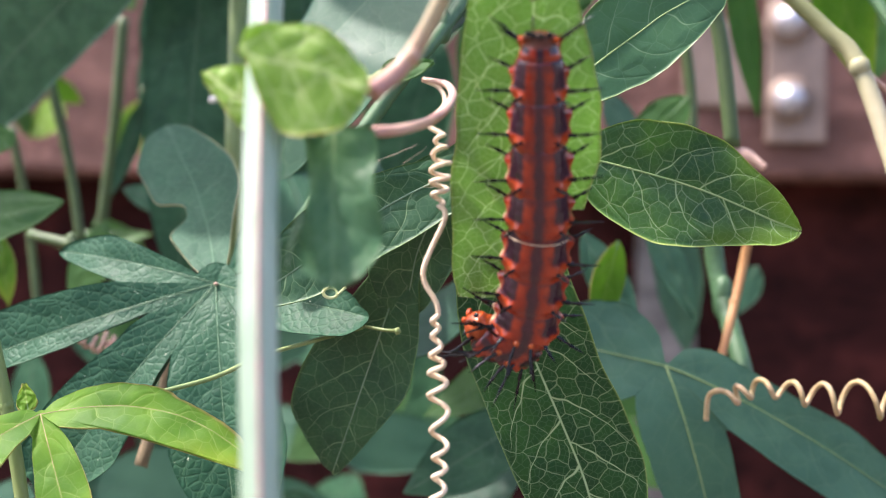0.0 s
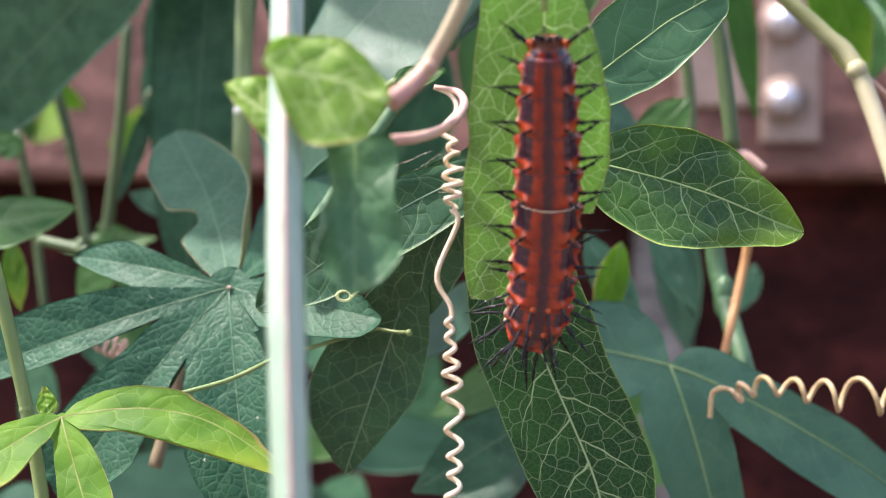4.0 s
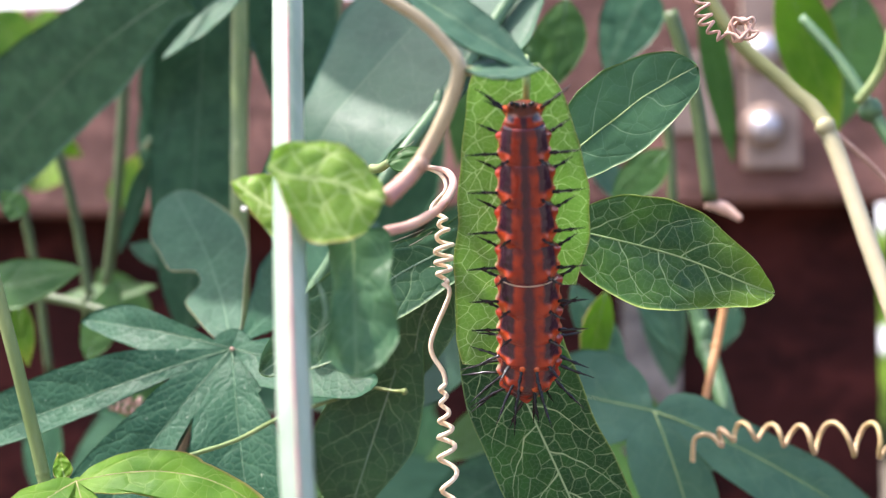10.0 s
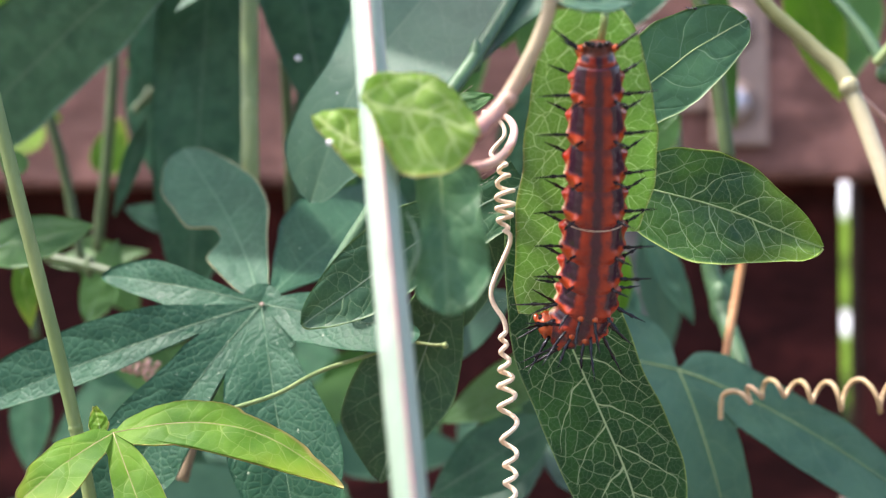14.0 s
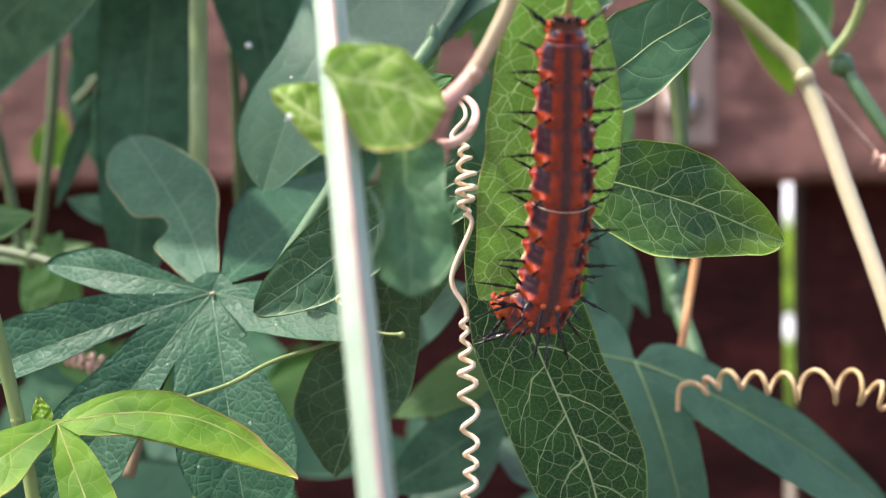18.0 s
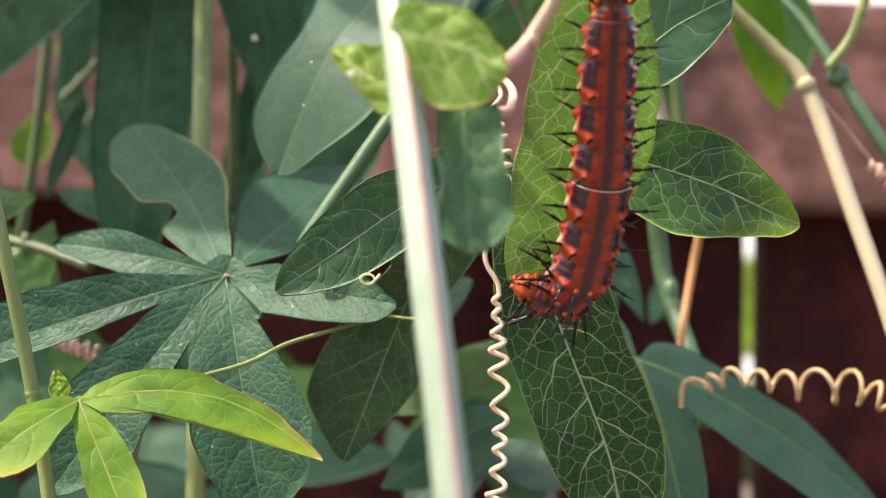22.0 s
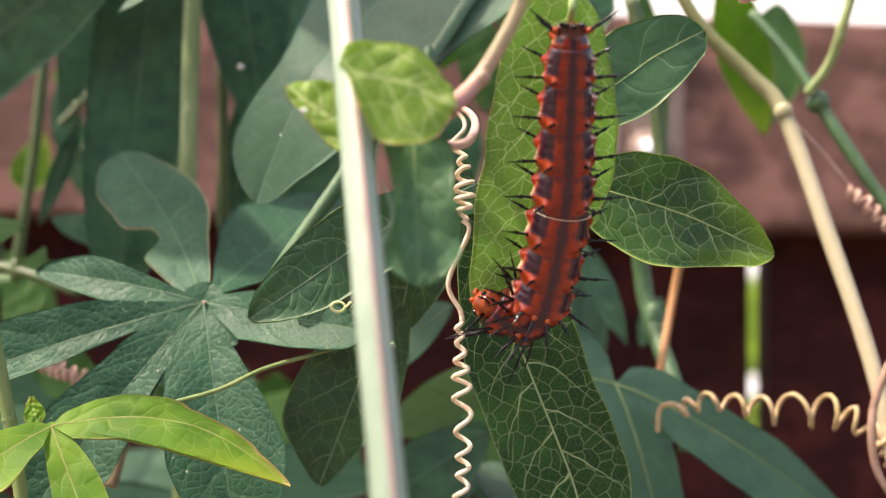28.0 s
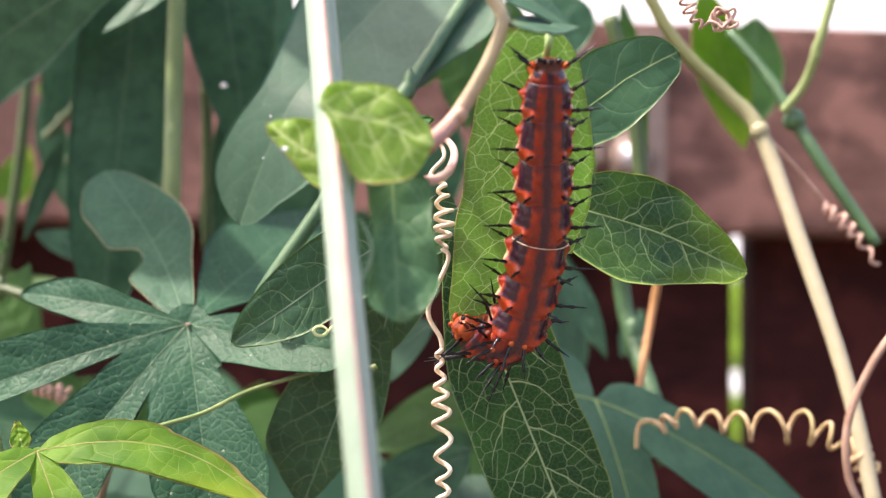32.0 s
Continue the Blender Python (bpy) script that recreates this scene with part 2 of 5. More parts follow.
M["flap"] = leaf_material("flap_leaf", (0.042, 0.140, 0.055), (0.105, 0.250, 0.098), (0.20, 0.36, 0.16), (0.14, 0.34, 0.07), rough=0.45, net=4.5, pitch=0.4, patches=(1.6, 0.42, 0.6), vein_amount=0.4, through_light=0.25, wear=0.4, bump=0.2)
M["blue_pale"] = leaf_material("blue_pale_leaf", (0.058, 0.160, 0.098), (0.085, 0.205, 0.125), (0.20, 0.32, 0.17), (0.14, 0.32, 0.12), rough=0.45, net=3.2, pitch=0.8, vein_amount=0.35, through_light=0.25, bump=0.12, gloss=0.3, patches=(0.9, 0.4, 0.62))
M["teal"] = leaf_material("teal_leaf", (0.032, 0.110, 0.060), (0.052, 0.145, 0.080), (0.08, 0.17, 0.10), (0.08, 0.22, 0.06), rough=0.42, net=2.6, pitch=0.9, vein_amount=0.2, through_light=0.2, bump=0.12)
M["mid"] = leaf_material("mid_leaf", (0.042, 0.130, 0.032), (0.075, 0.195, 0.045), (0.18, 0.34, 0.11), (0.16, 0.38, 0.055), rough=0.45, net=2.6, pitch=0.9, vein_amount=0.35, through_light=0.35, bump=0.3)
M["pink_vein"] = plain("pinkish_vein", (0.42, 0.30, 0.14), (0.50, 0.36, 0.20), 0.5, 200)
M["vein_pale"] = plain("pale_vein", (0.13, 0.25, 0.14), (0.22, 0.34, 0.20), 0.5, 200)
M["vein_green"] = plain("green_vein", (0.26, 0.42, 0.14), (0.36, 0.50, 0.20), 0.5, 200)
M["stem_olive"] = plain("olive_stem", (0.045, 0.082, 0.026), (0.085, 0.135, 0.045), 0.5, 150, (1, 1, 0.2))
M["pink_tan"] = plain("pink_tan_tendril", (0.56, 0.30, 0.24), (0.70, 0.46, 0.34), 0.5, 120)
M["dry_pink"] = plain("dry_pink_tendril", (0.48, 0.29, 0.22), (0.62, 0.42, 0.33), 0.7, 250, bump=0.5)
M["lime_curl"] = plain("lime_tendril", (0.55, 0.65, 0.25), (0.7, 0.75, 0.4), 0.45, 200)
M["stem_pale"] = plain("pale_stem", (0.21, 0.31, 0.21), (0.33, 0.42, 0.32), 0.4, 120, (1, 1, 0.15))
M["stem_green"] = plain("green_stem", (0.16, 0.24, 0.075), (0.26, 0.33, 0.12), 0.45, 150, (1, 1, 0.2))
M["stem_straw"] = plain("straw_stem", (0.29, 0.28, 0.12), (0.40, 0.36, 0.18), 0.5, 150, (1, 1, 0.3))
M["stem_teal"] = plain("dark_green_stem", (0.045, 0.11, 0.045), (0.08, 0.17, 0.07), 0.45, 150)
M["white"] = plain("white_grain", (0.75, 0.76, 0.74), (0.85, 0.86, 0.84), 0.4, 300)
M["deep_rib"] = plain("dark_rib", (0.03, 0.08, 0.04), (0.05, 0.11, 0.06), 0.5, 200)
M["pink"] = plain("pink_stem", (0.46, 0.17, 0.19), (0.40, 0.26, 0.22), 0.45, 130, bump=0.3)


def branch_material():
    n = Nodes("straw_to_pink_bark")
    xyz = n.t.nodes.new("ShaderNodeSeparateXYZ")
    n.put(xyz.inputs[0], n.coords())
    rough = n.noise(n.coords(), 700.0, 3.0, 0.6)
    low = n.step(n.math("MULTIPLY", n.math("ADD", xyz.outputs[2], n.math("MULTIPLY", rough, 0.004)), -1.0), 0.021, 0.029)
    col = n.mix(low, n.mix(rough, (0.38, 0.32, 0.18), (0.50, 0.42, 0.26)), n.mix(rough, (0.40, 0.18, 0.155), (0.56, 0.31, 0.25)))
    n.bump(rough, 0.3, 0.0003)
    return n.done(col, 0.42)


def straw_material():
    n = Nodes("olive_to_straw_bark")
    xyz = n.t.nodes.new("ShaderNodeSeparateXYZ")
    n.put(xyz.inputs[0], n.coords())
    rough = n.noise(n.coords(), 500.0, 3.0, 0.6)
    low = n.step(n.math("MULTIPLY", n.math("ADD", xyz.outputs[2], n.math("MULTIPLY", rough, 0.004)), -1.0), 0.012, 0.036)
    col = n.mix(low, n.mix(rough, (0.17, 0.19, 0.065), (0.25, 0.26, 0.10)), n.mix(rough, (0.38, 0.34, 0.20), (0.50, 0.45, 0.30)))
    n.bump(rough, 0.3, 0.0003)
    return n.done(col, 0.45)


M["branch"] = branch_material()
M["straw_bark"] = straw_material()
M["tan"] = plain("tan_tendril", (0.72, 0.54, 0.35), (0.86, 0.70, 0.50), 0.5, 300, bump=0.4)
M["ochre"] = plain("ochre_tendril", (0.40, 0.31, 0.13), (0.58, 0.40, 0.24), 0.5, 200)
M["orange_stem"] = plain("orange_stem", (0.38, 0.17, 0.055), (0.48, 0.25, 0.095), 0.5, 200)
M["dry_olive"] = plain("dry_olive_stalk", (0.17, 0.13, 0.07), (0.27, 0.21, 0.12), 0.8, 200, bump=0.5)
M["dry"] = plain("dry_brown", (0.30, 0.18, 0.12), (0.45, 0.30, 0.22), 0.8, 200, bump=0.6)
M["ant"] = plain("dark_ant", (0.012, 0.007, 0.005), (0.03, 0.016, 0.012), 0.3, 900)
M["soil"] = plain("soil", (0.09, 0.075, 0.055), (0.16, 0.14, 0.11), 0.95, 20, bump=1.0)
M["wall"] = plain("unseen_wall", (0.20, 0.19, 0.17), (0.30, 0.28, 0.25), 0.9, 6, bump=0.6)
M["metal"] = plain("galvanised_metal", (0.45, 0.45, 0.48), (0.6, 0.6, 0.63), 0.35, 60, Metallic=0.6)
M["plate"] = plain("tan_plate", (0.21, 0.15, 0.115), (0.31, 0.225, 0.175), 0.6, 60)


def fence_material(name, a, b, gloss=0.4):
    n = Nodes(name)
    m = n.t.nodes.new("ShaderNodeMapping")
    n.put(m.inputs["Vector"], n.coords())
    m.inputs["Scale"].default_value = (1, 5, 5)
    grain = n.noise(m.outputs[0], 26, 6.0, 0.7)
    streak = n.noise(m.outputs[0], 7, 4.0, 0.6)
    blot = n.noise(n.coords(), 34, 4.0, 0.6)
    n.bump(n.math("ADD", grain, blot), 0.6, 0.003)
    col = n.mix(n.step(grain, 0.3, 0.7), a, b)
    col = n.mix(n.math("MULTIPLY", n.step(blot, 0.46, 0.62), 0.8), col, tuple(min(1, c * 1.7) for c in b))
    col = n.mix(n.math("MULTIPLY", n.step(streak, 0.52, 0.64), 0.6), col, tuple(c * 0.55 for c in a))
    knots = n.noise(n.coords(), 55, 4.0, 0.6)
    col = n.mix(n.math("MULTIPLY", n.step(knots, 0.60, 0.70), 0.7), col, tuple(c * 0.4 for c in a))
    return n.done(col, 0.75, Specular_IOR_Level=gloss)


M["grey_wood"] = fence_material("weathered_grey_wood", (0.10, 0.092, 0.082), (0.16, 0.148, 0.132))
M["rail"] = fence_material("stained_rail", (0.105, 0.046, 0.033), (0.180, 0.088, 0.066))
# red stain, its colour deepened for the shade the boards stand in
M["picket"] = fence_material("shaded_stained_picket", (0.024, 0.006, 0.005), (0.046, 0.011, 0.009), 0.12)


# ---- mesh helpers ----
def mesh_of(name, verts, faces, material, smooth=True, uvs=None):
    me = bpy.data.meshes.new(name)
    me.from_pydata([tuple(v) for v in verts], [], faces)
    me.materials.append(material)
    if smooth:
        me.polygons.foreach_set("use_smooth", [True] * len(me.polygons))
    for key, per in (uvs or {}).items():
        layer = me.uv_layers.new(name=key)
        idx = np.zeros(len(me.loops), dtype=np.int32)
        me.loops.foreach_get("vertex_index", idx)
        layer.data.foreach_set("uv", np.asarray(per, dtype=np.float32)[idx].ravel())
    me.update()
    return me


def thing(name, at, label, category, group=""):
    ob = new(name)
    ob.empty_display_size = 0.005
    ob.location = at
    return tagged(ob, label, category, group)


def child(name, me, parent, label=""):
    """me is in world places; the parent stands unturned at its base."""
    ob = new(name, me)
    ob.parent = parent
    off = parent.location.copy()
    up = parent.parent
    while up:
        off += up.location
        up = up.parent
    me.transform(Matrix.Translation(-off))
    if label:
        tagged(ob, label)
    return ob


def smooth_line(points, steps=8):
    """Catmull-Rom through the points."""
    p = [Vector(v) for v in points]
    p = [2 * p[0] - p[1]] + p + [2 * p[-1] - p[-2]]
    out = []
    for i in range(1, len(p) - 2):
        for k in range(steps):
            t = k / steps
            a, b, c, d = p[i - 1], p[i], p[i + 1], p[i + 2]
            out.append(0.5 * (2 * b + (c - a) * t + (2 * a - 5 * b + 4 * c - d) * t * t + (3 * b - a - 3 * c + d) * t ** 3))
    out.append(p[-2])
    return out


def tube(name, line, radii, material, sides=10, rough=0.0, ridges=0):
    """A tapering stalk along a line; radii in cm from start to end."""
    n = len(line)
    verts, faces = [], []
    side = None
    for i, c in enumerate(line):
        d = (line[min(i + 1, n - 1)] - line[max(i - 1, 0)]).normalized()
        if side is None:
            side = d.cross(Vector((0, 1, 0)) if abs(d.y) < 0.9 else Vector((1, 0, 0))).normalized()
        side = (side - d * side.dot(d)).normalized()
        other = d.cross(side)
        f = i / (n - 1) * (len(radii) - 1)
        k = min(int(f), len(radii) - 2) if len(radii) > 1 else 0
        r = (radii[k] + (radii[min(k + 1, len(radii) - 1)] - radii[k]) * (f - k)) * CM
        for j in range(sides):
            ang = 2 * math.pi * j / sides
            w = 1 + rough * noise.noise(c * 900 + Vector((j, 0, 0)))
            if ridges:
                w *= 0.98 / (abs(math.cos(ang + 1.0)) ** 3.4 + abs(math.sin(ang + 1.0)) ** 3.4) ** (1 / 3.4)
            verts.append(c + (side * math.cos(ang) + other * math.sin(ang)) * r * w)
    for i in range(n - 1):
        for j in range(sides):
            a, b = i * sides + j, i * sides + (j + 1) % sides
            faces.append((a, b, b + sides, a + sides))
    faces.append(tuple(range(sides))[::-1])
    faces.append(tuple(range((n - 1) * sides, n * sides)))
    return mesh_of(name, verts, faces, material)


STATIONS = (0, 0.06, 0.15, 0.3, 0.45, 0.6, 0.75, 0.87, 0.95, 1)


class Outline:
    """A blade's own uneven outline: how far the rim lies to either side of the midrib at the stations along it, and how far the midrib bows, in cm."""

    def __init__(self, minus, plus, bow=None, blunt=False):
        self.rims = {-1: minus, 1: plus}
        self.blunt = blunt
        self.bow = bow or (0,) * len(STATIONS)

    def value(self, row, u):
        u = min(max(u, 0.0), 1.0)
        k = max(i for i in range(len(STATIONS) - 1) if STATIONS[i] <= u)
        a, b = STATIONS[k], STATIONS[k + 1]

        def slope(i):
            lo, hi = max(i - 1, 0), min(i + 1, len(row) - 1)
            return (row[hi] - row[lo]) / (STATIONS[hi] - STATIONS[lo])

        f, d = (u - a) / (b - a), b - a
        return (2 * f ** 3 - 3 * f * f + 1) * row[k] + (f ** 3 - 2 * f * f + f) * d * slope(k) + (3 * f * f - 2 * f ** 3) * row[k + 1] + (f ** 3 - f * f) * d * slope(k + 1)

    def half(self, u, side):
        row = self.rims[1 if side > 0 else -1]
        if u > 0.95 and not self.blunt:
            return max(row[-2] * math.sqrt(max(0.0, (1 - u) / 0.05)), 0.004)
        return max(self.value(row, u), 0.004)

    def middle(self, u):
        return self.value(self.bow, u)


def profile(kind, u, side=1):
    """Half width along a blade, 0 to 1."""
    if isinstance(kind, Outline):
        return kind.half(u, side)
    u = min(max(u, 0.0), 1.0)
    if kind == "oblong":
        return (1 - abs(2 * u - 1) ** 3.2) ** 0.6
    if kind == "ovate":
        return math.sin(math.pi * u ** 0.62) ** 0.72
    if kind == "finger":
        return math.sin(math.pi * u ** 1.35) ** 1.05
    if kind == "ovate2":
        return math.sin(math.pi * u ** 0.95) ** 0.7
    return math.sin(math.pi * u ** 0.85) ** 0.85


def axes_for(base, tip, normal):
    x = (tip - base).normalized()
    z = Vector(normal)
    z = (z - x * z.dot(x)).normalized()
    return x, z.cross(x), z


def two_sided(name, top, faces, normals, thick, material, uvs, rim_pairs):
    n = len(top)
    low = [p - q * thick for p, q in zip(top, normals)]
    all_faces = list(faces) + [tuple(i + n for i in reversed(f)) for f in faces]
    all_faces += [(b, a, a + n, b + n) for a, b in rim_pairs]
    return mesh_of(name, top + low, all_faces, material, True, {k: np.concatenate([v, v]) for k, v in uvs.items()})


def blade(name, base, tip, half, material, normal=(0, -1, 0), kind="lance", droop=0.0, fold=0.0, wave=0.0, seed=0, ragged=0.0, thick=0.025, eaten=0.0, notch=None, kink=None):
    """One simple blade: droop bends it along its length, fold lifts the halves, eaten ends one half early."""
    base, tip = Vector(base), Vector(tip)
    x, y, z = axes_for(base, tip, normal)
    length = (tip - base).length
    shaped = isinstance(kind, Outline)
    nu, nv = (64, 24) if shaped else (44, 18)
    top, normals, leaf_uv, rim_uv, wide_uv = [], [], [], [], []
    for i in range(nu + 1):
        u = 1 - (1 - i / nu) ** 1.25 if shaped else i / nu
        middle = kind.middle(u) * CM if shaped else 0.0
        for j in range(nv + 1):
            v = 2 * j / nv - 1
            h = max(half * CM * profile(kind, u, v), 0.00006)
            side = min(max((v + 0.05) / 0.75, 0.0), 1.0)
            end = u * (1 - eaten * side * side * (3 - 2 * side)) + (ragged * 0.02 * noise.noise(Vector((v * 3, seed, 4))) if u > 0.99 and ragged else 0)
            edge = 1 + 0.05 * noise.noise(Vector((u * 7, math.copysign(3, v), seed)))
            if notch and v * notch[0] > 0:
                edge *= 1 - notch[3] * math.exp(-(((u - notch[1]) / notch[2]) ** 4))
            a = v * h * edge
            w = wave * CM * abs(v) ** 2 * math.sin(u * 11 + seed + (1.5 if v > 0 else 0))
            w += 0.02 * CM * noise.noise(Vector((u * 6, v * 2, seed + 9)))
            if kink and u > kink[0]:
                w -= kink[1] * CM * (u - kink[0]) ** 1.5 / (1 - kink[0]) ** 1.5
            p = base + x * (length * end) + y * (a + middle) + z * (fold * abs(a) + w - droop * CM * u * u + droop * CM * u)
            top.append(p)
            leaf_uv.append((u * length / CM + seed * 7.3, a / CM))
            rim_uv.append((max(abs(v), (u - 0.97) / 0.03 if shaped else 0.0), u))
            wide_uv.append((abs(v), u))
    faces = []
    for i in range(nu):
        for j in range(nv):
            a = i * (nv + 1) + j
            faces.append((a, a + nv + 1, a + nv + 2, a + 1))
    me = bpy.data.meshes.new("tmp")
    me.from_pydata(top, [], faces)
    me.update()
    normals = [v.normal.copy() for v in me.vertices]
    flip = sum(q.dot(z) for q in normals) < 0
    bpy.data.meshes.remove(me)
    if flip:
        faces = [f[::-1] for f in faces]
        normals = [-q for q in normals]
    rim = [(j, j + 1) for j in range(nv)] + [(nu * (nv + 1) + j + 1, nu * (nv + 1) + j) for j in range(nv)]
    rim += [((i + 1) * (nv + 1), i * (nv + 1)) for i in range(nu)] + [(i * (nv + 1) + nv, (i + 1) * (nv + 1) + nv) for i in range(nu)]
    mid = [top[i * (nv + 1) + nv // 2] for i in range(0, nu + 1, 2)]
    out = two_sided(name, top, faces, normals, thick * CM, material, {"leaf": leaf_uv, "rim": rim_uv, "wide": wide_uv}, rim)
    return out, mid, z


def simple_leaf(base, tip, half, material, label, petiole=None, rib="vein_green", rib_r=0.014, group="", name="leaf", petiole_mat="stem_green", rib_from=0, **kw):
    b, t = V(*base), V(*tip)
    ob = thing(name, b, label, "leaf", group)
    me, mid, z = blade("blade", b, t, half, M[material], **kw)
    child("blade", me, ob)
    if rib:
        mid = [p - z * 0.0001 for p in mid[rib_from:-1]]
        child("midrib", tube("midrib", mid, (rib_r, rib_r * 0.25), M[rib], 6), ob)
    if petiole:
        pts = [V(*p) for p in petiole] + [b]
        child("petiole", tube("petiole", smooth_line(pts), (0.06, 0.05), M[petiole_mat], 8), ob)
    return ob


def middle_of(kind, u):
    return kind.middle(u) * CM if isinstance(kind, Outline) else 0.0


def lobed_leaf(centre, lobes, material, label, normal=(0, -1, 0), web=0.5, petiole=None, rib=None, fold=0.12, wave=0.05, seed=0, group="", name="leaf", petiole_mat="stem_green", rib_r=0.035, thick=0.025, webs=()):
    """A leaf with fingers from one centre. lobes: tip place, half width, kind of outline, droop. webs: pairs of neighbours with their own web."""
    c = V(*centre)
    z = Vector(normal).normalized()
    x = Vector((1, 0, 0))
    x = (x - z * x.dot(z)).normalized()
    y = z.cross(x)
    data = []
    for tip, half, kind, droop in lobes:
        d = V(*tip) - c
        px, py, pz = d.dot(x), d.dot(y), d.dot(z)
        data.append((math.atan2(py, px), math.hypot(px, py), half * CM, kind, droop * CM, pz))
    nt, nr = 640, 18
    s_grid = np.linspace(0.02, 1, 120)
    radius, owner = [], []
    for k in range(nt):
        th = 2 * math.pi * k / nt
        gaps = sorted((ang - th) % (2 * math.pi) for ang, *_ in data)
        near = gaps[0] + (2 * math.pi - gaps[-1]) < 1.45 and len(data) > 1
        ccw = min(range(len(data)), key=lambda i: (data[i][0] - th) % (2 * math.pi))
        cw = min(range(len(data)), key=lambda i: (th - data[i][0]) % (2 * math.pi))
        own = [w for i, j, w in webs if {i, j} == {ccw, cw}]
        best, who = (own[0] if own else web if near else 0.06) * CM, None
        for i, (ang, length, half, kind, droop, pz) in enumerate(data):
            phi = (th - ang + math.pi) % (2 * math.pi) - math.pi
            if who is None or abs(phi) < abs((th - data[who][0] + math.pi) % (2 * math.pi) - math.pi):
                who = i
        for i, (ang, length, half, kind, droop, pz) in enumerate(data):
            phi = (th - ang + math.pi) % (2 * math.pi) - math.pi
            if abs(phi) > 1.2:
                continue
            for s in s_grid[::-1]:
                if s * length * abs(math.tan(phi)) <= half * profile(kind, 0.04 + 0.96 * s, phi) + middle_of(kind, s) * math.copysign(1, phi):
                    r = s * length / math.cos(phi)
                    if r > best:
                        best, who = r, i
                    break
        radius.append(best * (1 + 0.02 * noise.noise(Vector((math.cos(th) * 6, math.sin(th) * 6, seed))) + 0.02 * noise.noise(Vector((math.cos(th) * 14, math.sin(th) * 14, seed)))))
        owner.append(who)
    radius = np.array(radius)
    radius = 0.25 * np.roll(radius, 1) + 0.5 * radius + 0.25 * np.roll(radius, -1)
    top, leaf_uv, rim_uv, wide_uv = [c.copy()], [(seed * 5.0, 0.0)], [(0.0, 0.0)], [(0.0, 0.0)]
    for j in range(1, nr + 1):
        rho = (j / nr) ** 0.9
        for k in range(nt):
            th = 2 * math.pi * k / nt
            r = radius[k] * rho
            ang, length, half, kind, droop, pz = data[owner[k]]
            phi = (th - ang + math.pi) % (2 * math.pi) - math.pi
            s, a = r * math.cos(phi), r * math.sin(phi)
            u = max(s, 0) / length
            a -= middle_of(kind, u)
            h = pz * u ** 1.3 + droop * 4 * u * (1 - u) + fold * abs(a) * min(1, 3 * u)
            h += wave * CM * math.sin(9 * u + seed + owner[k]) * min(1, abs(a) / half) * u
            h += 0.03 * CM * noise.noise(Vector((r * 300 * math.cos(th), r * 300 * math.sin(th), seed)))
            top.append(c + x * (r * math.cos(th)) + y * (r * math.sin(th)) + z * h)
            leaf_uv.append((s / CM + owner[k] * 3.1 + seed * 5.0, a / CM))
            rim_uv.append((rho, 0.0))
            wide_uv.append((min(1.0, abs(a) / max(half * profile(kind, u, a), 0.0004)), u))
    faces = [(0, 1 + k, 1 + (k + 1) % nt) for k in range(nt)]
    for j in range(nr - 1):
        for k in range(nt):
            a, b = 1 + j * nt + k, 1 + j * nt + (k + 1) % nt
            faces.append((a, a + nt, b + nt, b))
    last = 1 + (nr - 1) * nt
    rim = [(last + (k + 1) % nt, last + k) for k in range(nt)]
    ob = thing(name, c, label, "leaf", group)
    me = two_sided("blade", top, faces, [z] * len(top), thick * CM, M[material], {"leaf": leaf_uv, "rim": rim_uv, "wide": wide_uv}, rim)
    child("blade", me, ob)
    if rib:
        for ang, length, half, kind, droop, pz in data:
            line = []
            for i in range(13):
                u = i / 12 * 0.93
                line.append(c + (x * math.cos(ang) + y * math.sin(ang)) * (length * u) + (y * math.cos(ang) - x * math.sin(ang)) * middle_of(kind, u) + z * (pz * u ** 1.3 + droop * 4 * u * (1 - u) + 0.00012))
            child("midrib", tube("midrib", line, (rib_r, rib_r * 0.25), M[rib], 6), ob)
    if petiole:
        child("petiole", tube("petiole", smooth_line([V(*p) for p in petiole] + [c - z * 0.0002]), (0.07, 0.055), M[petiole_mat], 8), ob)
    return ob


def fingered_leaf(at, fingers, material, label, rib="vein_green", rib_r=0.014, group=""):
    """A leaf whose fingers meet out of sight. fingers: base, tip, outline, seed and more for blade()."""
    ob = thing("leaf", V(*at), label, "leaf", group)
    for base, tip, outline, seed, kw in fingers:
        me, mid, z = blade("finger", V(*base), V(*tip), 1.0, M[kw.pop("own", material)], kind=outline, seed=seed, **kw)
        finger = child("finger", me, ob)
        child("midrib", tube("midrib", [p + z * 0.00003 for p in mid[:-1]], (rib_r, rib_r * 0.3), M[rib], 6), finger)
    return ob


def stalk(points, radii, material, label, category="stem", name="vine_stem", group="", nodes=(), sides=12, ridges=0, steps=10):
    """A stem; nodes: places of the swollen joints on it."""
    line = smooth_line([V(*p) for p in points], steps)
    ob = thing(name, line[0], label, category, group)
    child("stalk", tube("stalk", line, radii, M[material], sides, 0.05, ridges), ob)
    if not nodes and name == "vine_stem" and ridges == 0:
        k = len(line) * 2 // 5
        child("node", knob(line[k], radii[0] * 1.03, M[material], 2.2), ob)
    for place, r in nodes:
        child("node", knob(V(*place), r, M[material]), ob)
    return ob


